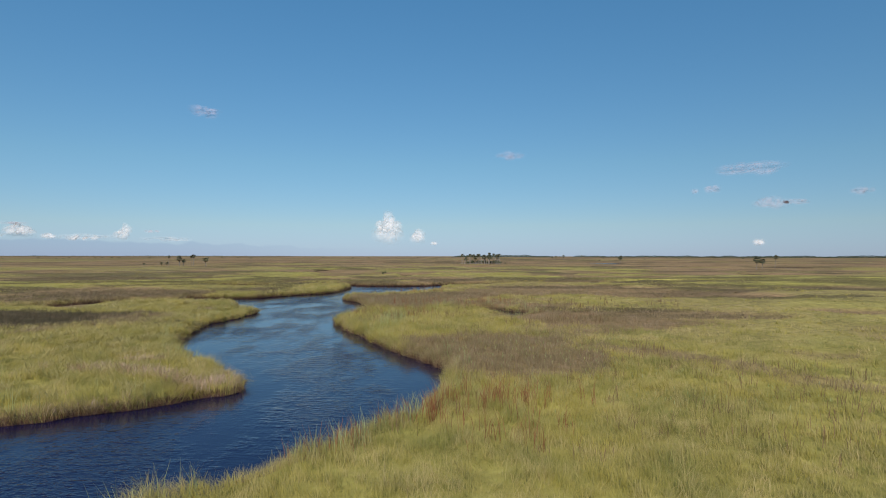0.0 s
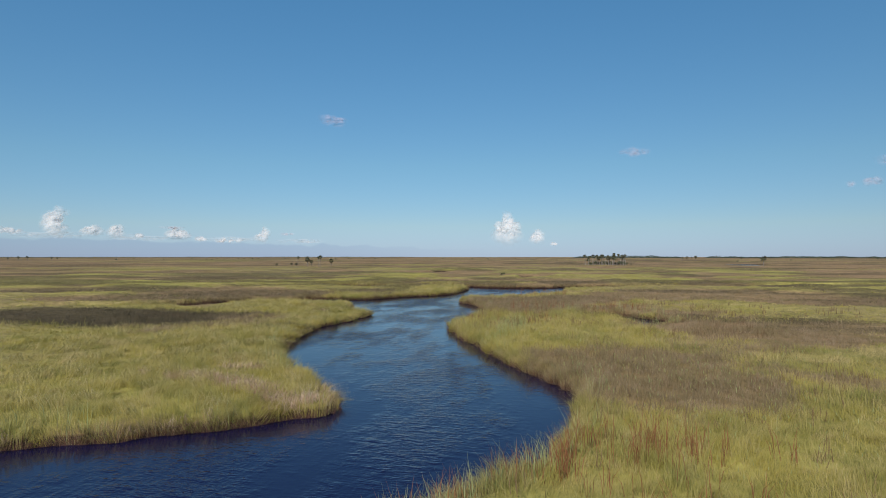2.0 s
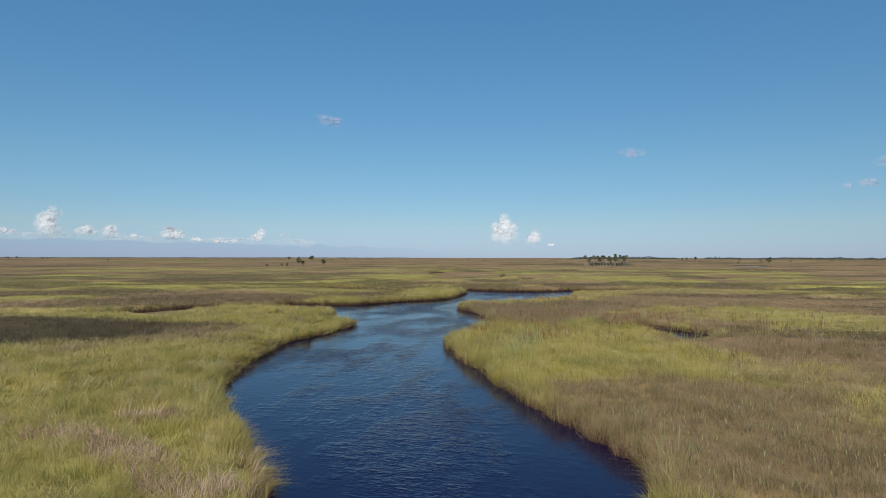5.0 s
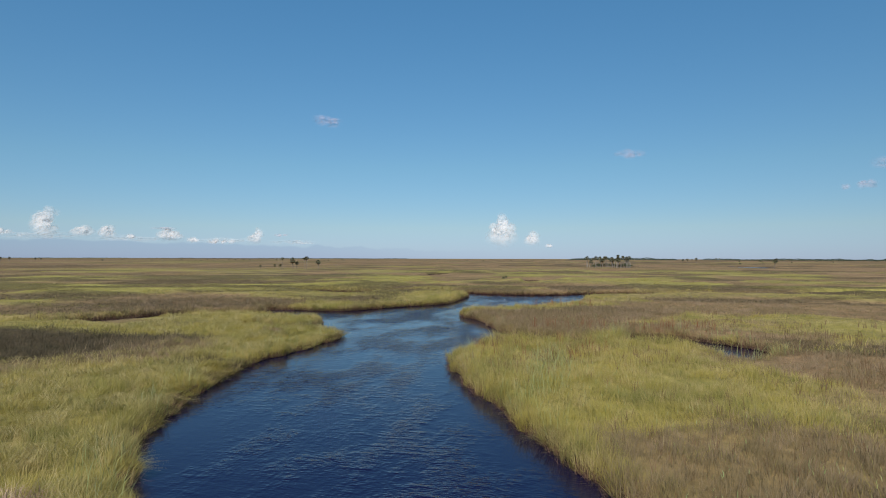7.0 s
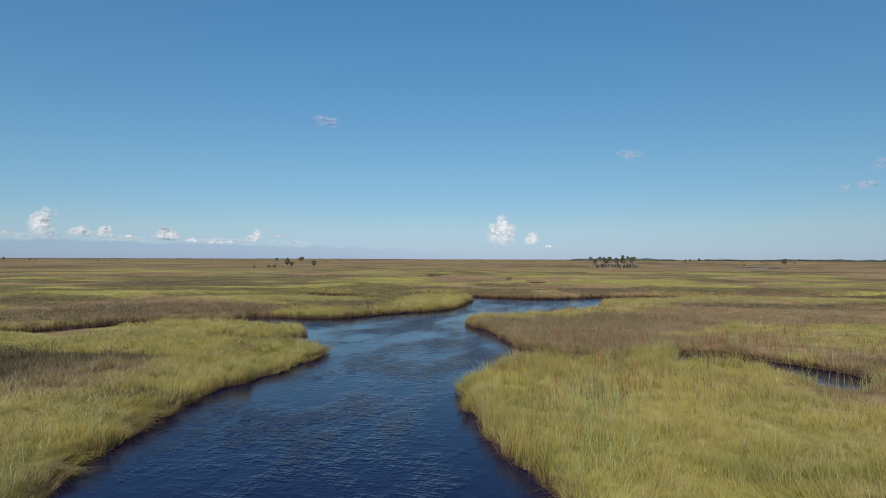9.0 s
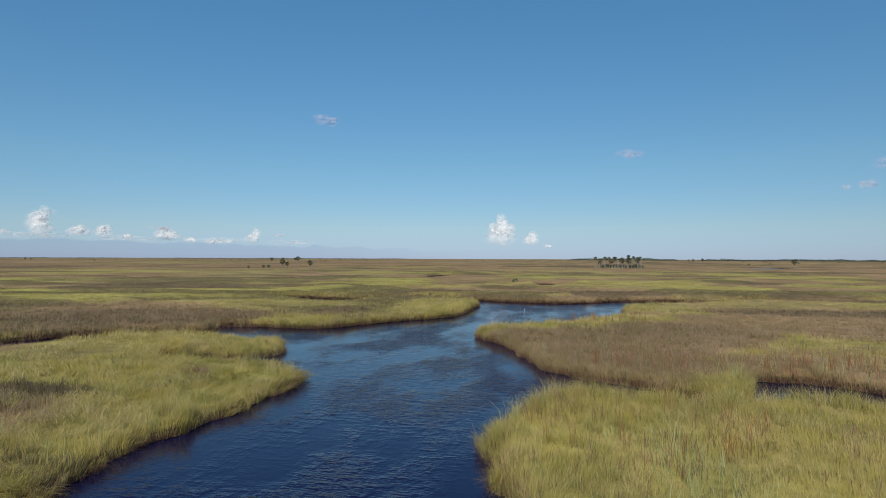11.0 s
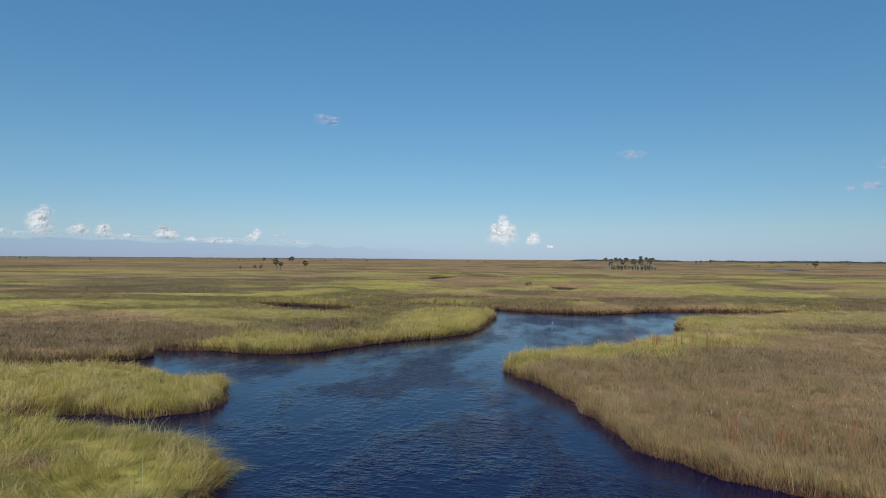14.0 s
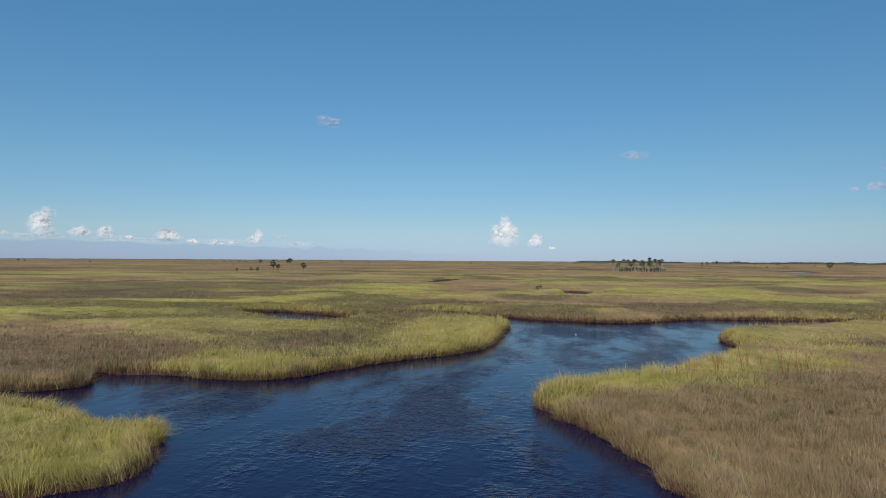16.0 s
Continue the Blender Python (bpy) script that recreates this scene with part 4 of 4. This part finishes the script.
for az in (-34.6, -34.0, -33.0, -32.4, -31.6, -31.0, -33.4, -30.2, -29.6, -27.3, -26.9, -22.6, -22.2, -21.1, -20.6, -19.4, -18.3, -11.6, -8.4, -6.9, -4.2, -1.9, -35.5, -38, -40.3, -42, 16.8, 18.4, 22.6, 23.8, 26.5, 29.0, 31.5):
    copy_thing(bush, stood(*spot(az + r.uniform(-0.2, 0.2), r.uniform(1250, 1700)), r.uniform(0, 360), r.uniform(1.6, 3.2)))


def far_woods(az0, az1, dist, height, n, seed):
    """A long low belt of trees: a heap of leaf clumps with an uneven top."""
    q = np.random.default_rng(seed)
    az = np.radians(q.uniform(az0, az1, n))
    dd = dist + q.uniform(0, 120, n)
    x, y = dd * np.sin(az), dd * np.cos(az)
    top = height * (0.35 + 0.9 * fbm(np.degrees(az) * 10, np.zeros(n), 5.0, seed)) * smooth(0, 0.6, np.degrees(az) - az0) * smooth(0, 0.6, az1 - np.degrees(az))
    z = q.random(n) * top
    s = q.uniform(0.8, 2.0, n)
    a = q.uniform(0, 6.28, (n, 4))
    v = np.stack([np.stack([x + s * np.cos(a[:, k] + 1.57 * k), y + s * np.sin(a[:, k]), z + s * np.sin(a[:, k] * 0.4 + 1.57 * k)], -1) for k in range(4)], 1)
    ob = sheet("far_woods", v.reshape(-1, 3), np.arange(4 * n), np.full(n, 4), WOODS)
    return tagged(ob, "distant dark green belt of leaf clumps on the horizon", "woods", kind="stuff")


far_woods(0.8, 10.6, 2600, 11, 5000, 1)
far_woods(12.2, 48, 2600, 9, 14000, 2)
# tree clumps put in place of the dark blue line along the north-west horizon
far_woods(-54, -14, 4000, 5, 9000, 3)


# ---- clouds ----
def vapour(name, balls, swell, voxel, material, parent):
    """Overlapping heads melted into one skin."""
    bm = bmesh.new()
    for c, size, seed in balls:
        for v in bmesh.ops.create_icosphere(bm, subdivisions=2, radius=1)["verts"]:
            n3 = v.co.normalized()
            p = n3 * (1 + 0.3 * noise.noise(n3 * 2.3 + Vector((seed * 3.1, 0, 0)))) * swell
            v.co = Vector((p.x * size[0], p.y * size[1], p.z * size[2])) + c
    ob = part(name, bm, material, parent)
    rm = ob.modifiers.new("melt", "REMESH")
    rm.mode, rm.voxel_size, rm.use_smooth_shade = "VOXEL", voxel, True


def stand_far(thing, az, el, dist):
    a = radians(az)
    thing.matrix_basis = pose(-9 + dist * math.sin(a), 40 + dist * math.cos(a), 9 + dist * math.tan(radians(el)), 0, 0, -az)


def cumulus(az, el, heads, seed, dist=4600.0):
    """Heads are (across, up, radius) in degrees as seen from the river; smaller heads bud from them."""
    q = random.Random(seed)
    k = dist * math.tan(radians(1))
    balls = [(Vector((a * k, q.uniform(-0.2, 0.2) * r * k, z * k)), r * k) for a, z, r in heads]
    for c, r in list(balls):
        for i in range(9):
            way = Vector((q.gauss(0, 1), q.gauss(-0.2, 0.6), q.gauss(0.3, 0.8))).normalized()
            balls.append((c + way * r * q.uniform(0.55, 0.85), r * q.uniform(0.28, 0.46)))
    balls = [(c, (r, r, r), seed + i) for i, (c, r) in enumerate(balls)]
    thing = new("cumulus_cloud")
    for skin, swell, material in zip(("body", "fringe"), (0.9, 1.2), CUMULUS):
        vapour(skin, balls, swell, 4.2, material, thing)
    stand_far(thing, az, el, dist)
    return tagged(thing, "white heaped cumulus cloud low over the horizon", "cloud")


def small_heads(wide, tall, seed):
    q = random.Random(seed)
    heads = []
    for i in range(7):
        f = q.random()
        r = min(wide, tall) * q.uniform(0.22, 0.38) * (1.1 - 0.4 * f)
        heads.append((q.uniform(-0.5, 0.5) * (wide - r) * (1 - 0.6 * f), r * 0.7 + f * max(tall - 2 * r, 0), r))
    return heads


def wisp(az, el, wide, tall, seed, dist=4600.0, skins=None, label="thin pinkish-grey wisp of cloud"):
    """A torn streak of thin cloud."""
    q = random.Random(seed)
    w, t = dist * math.tan(radians(wide)), dist * math.tan(radians(tall))
    balls = [(Vector((q.gauss(0, 0.2) * w, q.uniform(-0.3, 0.3) * w, q.gauss(0.5, 0.14) * t)),
              (q.uniform(0.10, 0.22) * w, 0.15 * w, q.uniform(0.2, 0.36) * t), seed + i) for i in range(14)]
    thing = new("cloud_wisp")
    for skin, swell, material in zip(("body", "fringe"), (0.95, 1.3), skins or WISP):
        vapour(skin, balls, swell, max(2.5, t * 0.12), material, thing)
    stand_far(thing, az, el, dist)
    return tagged(thing, label, "cloud")


cumulus(-5.3, 0.95, [(0.05, 3.0, 0.45), (0.15, 2.5, 0.55), (0.1, 1.9, 0.75), (-0.85, 2.05, 0.36), (0.95, 1.9, 0.5), (-0.75, 0.95, 0.75), (0.2, 0.8, 1.0), (1.0, 0.9, 0.6), (-1.25, 0.85, 0.4)], 1)
cumulus(-2.5, 1.05, [(0.0, 0.6, 0.55), (0.35, 1.1, 0.5), (-0.4, 0.45, 0.35), (0.5, 0.5, 0.4)], 2)
cumulus(-45.2, 1.45, [(0.45, 2.3, 0.4), (0.9, 2.2, 0.3), (0.3, 1.6, 0.45), (-0.2, 1.6, 0.6), (-0.6, 1.05, 0.45), (0, 0.7, 0.7), (0.6, 0.6, 0.55)], 3)
cumulus(-42.4, 1.6, [(-0.3, 0.45, 0.42), (0.1, 0.6, 0.45), (0.45, 0.4, 0.4), (-0.7, 0.35, 0.3)], 4)
cumulus(-40.7, 1.5, [(0, 0.7, 0.5), (-0.4, 0.4, 0.4), (0.4, 0.35, 0.35), (0.35, 0.95, 0.3)], 5)
cumulus(-36.0, 1.45, [(-0.5, 0.4, 0.5), (0, 0.55, 0.55), (0.5, 0.4, 0.5), (0.9, 0.25, 0.4)], 6)
cumulus(-28.6, 1.2, [(0.0, 0.5, 0.5), (0.3, 1.0, 0.4), (-0.5, 0.35, 0.4), (0.2, 1.35, 0.25)], 7)
for az, el, wide, tall in ((-48.3, 1.7, 2.2, 0.9), (-39.0, 1.5, 1.4, 0.6), (-34.2, 1.3, 2.0, 0.7), (-32.2, 1.2, 2.0, 0.6), (-30.4, 1.2, 1.6, 0.5), (28.6, 0.9, 1.2, 0.8), (-0.7, 1.0, 1.2, 0.5)):
    cumulus(az, el, small_heads(wide, tall, int(900 - az * 10)), int(900 - az * 10))
for az, el, wide, tall in ((-22.8, 12.5, 3.4, 0.8), (6.6, 9.2, 2.4, 0.8), (23.4, 5.5, 0.8, 0.6), (25.0, 5.5, 2.0, 0.8), (27.8, 6.8, 5.0, 1.3), (29.2, 4.0, 3.2, 1.1), (31.6, 4.3, 2.4, 0.5), (35.8, 4.9, 1.8, 0.6),
                           (-36.6, 2.4, 2.0, 0.25), (-26.6, 1.9, 1.2, 0.3)):
    wisp(az, el, wide, tall, int(700 + az * 10))
for az, el, wide, tall in ((-45.0, 1.35, 7.0, 0.7), (-38.5, 1.3, 7.0, 0.6), (-31.5, 1.2, 7.0, 0.6), (-25.0, 1.15, 4.0, 0.5)):
    wisp(az, el, wide, tall, int(700 + az * 10), skins=[VEIL], label="thin white veil of cloud under the heaps")


# ---- a float on the river ----
def crab_pot_float(x, y):
    """A stubby foam float with a collar and a short stick through it."""
    thing = new("crab_pot_float")
    bm = bmesh.new()
    tube(bm, [(0, 0, f) for f in (-0.12, -0.1, 0.0, 0.12, 0.19, 0.22)], [0.05, 0.13, 0.16, 0.16, 0.12, 0.05], 14)
    part("body", bm, FOAM, thing)
    bm = bmesh.new()
    tube(bm, [(0, 0, f) for f in (0.2, 0.24, 0.28)], [0.03, 0.03, 0.02], 8)
    part("stick", bm, SNAG, thing)
    thing.matrix_basis = pose(x, y, 0, 12, 5, 0) @ Matrix.Scale(0.32, 4)
    return tagged(thing, "small white foam float riding on the river", "float")


crab_pot_float(-16.6, 155.7)
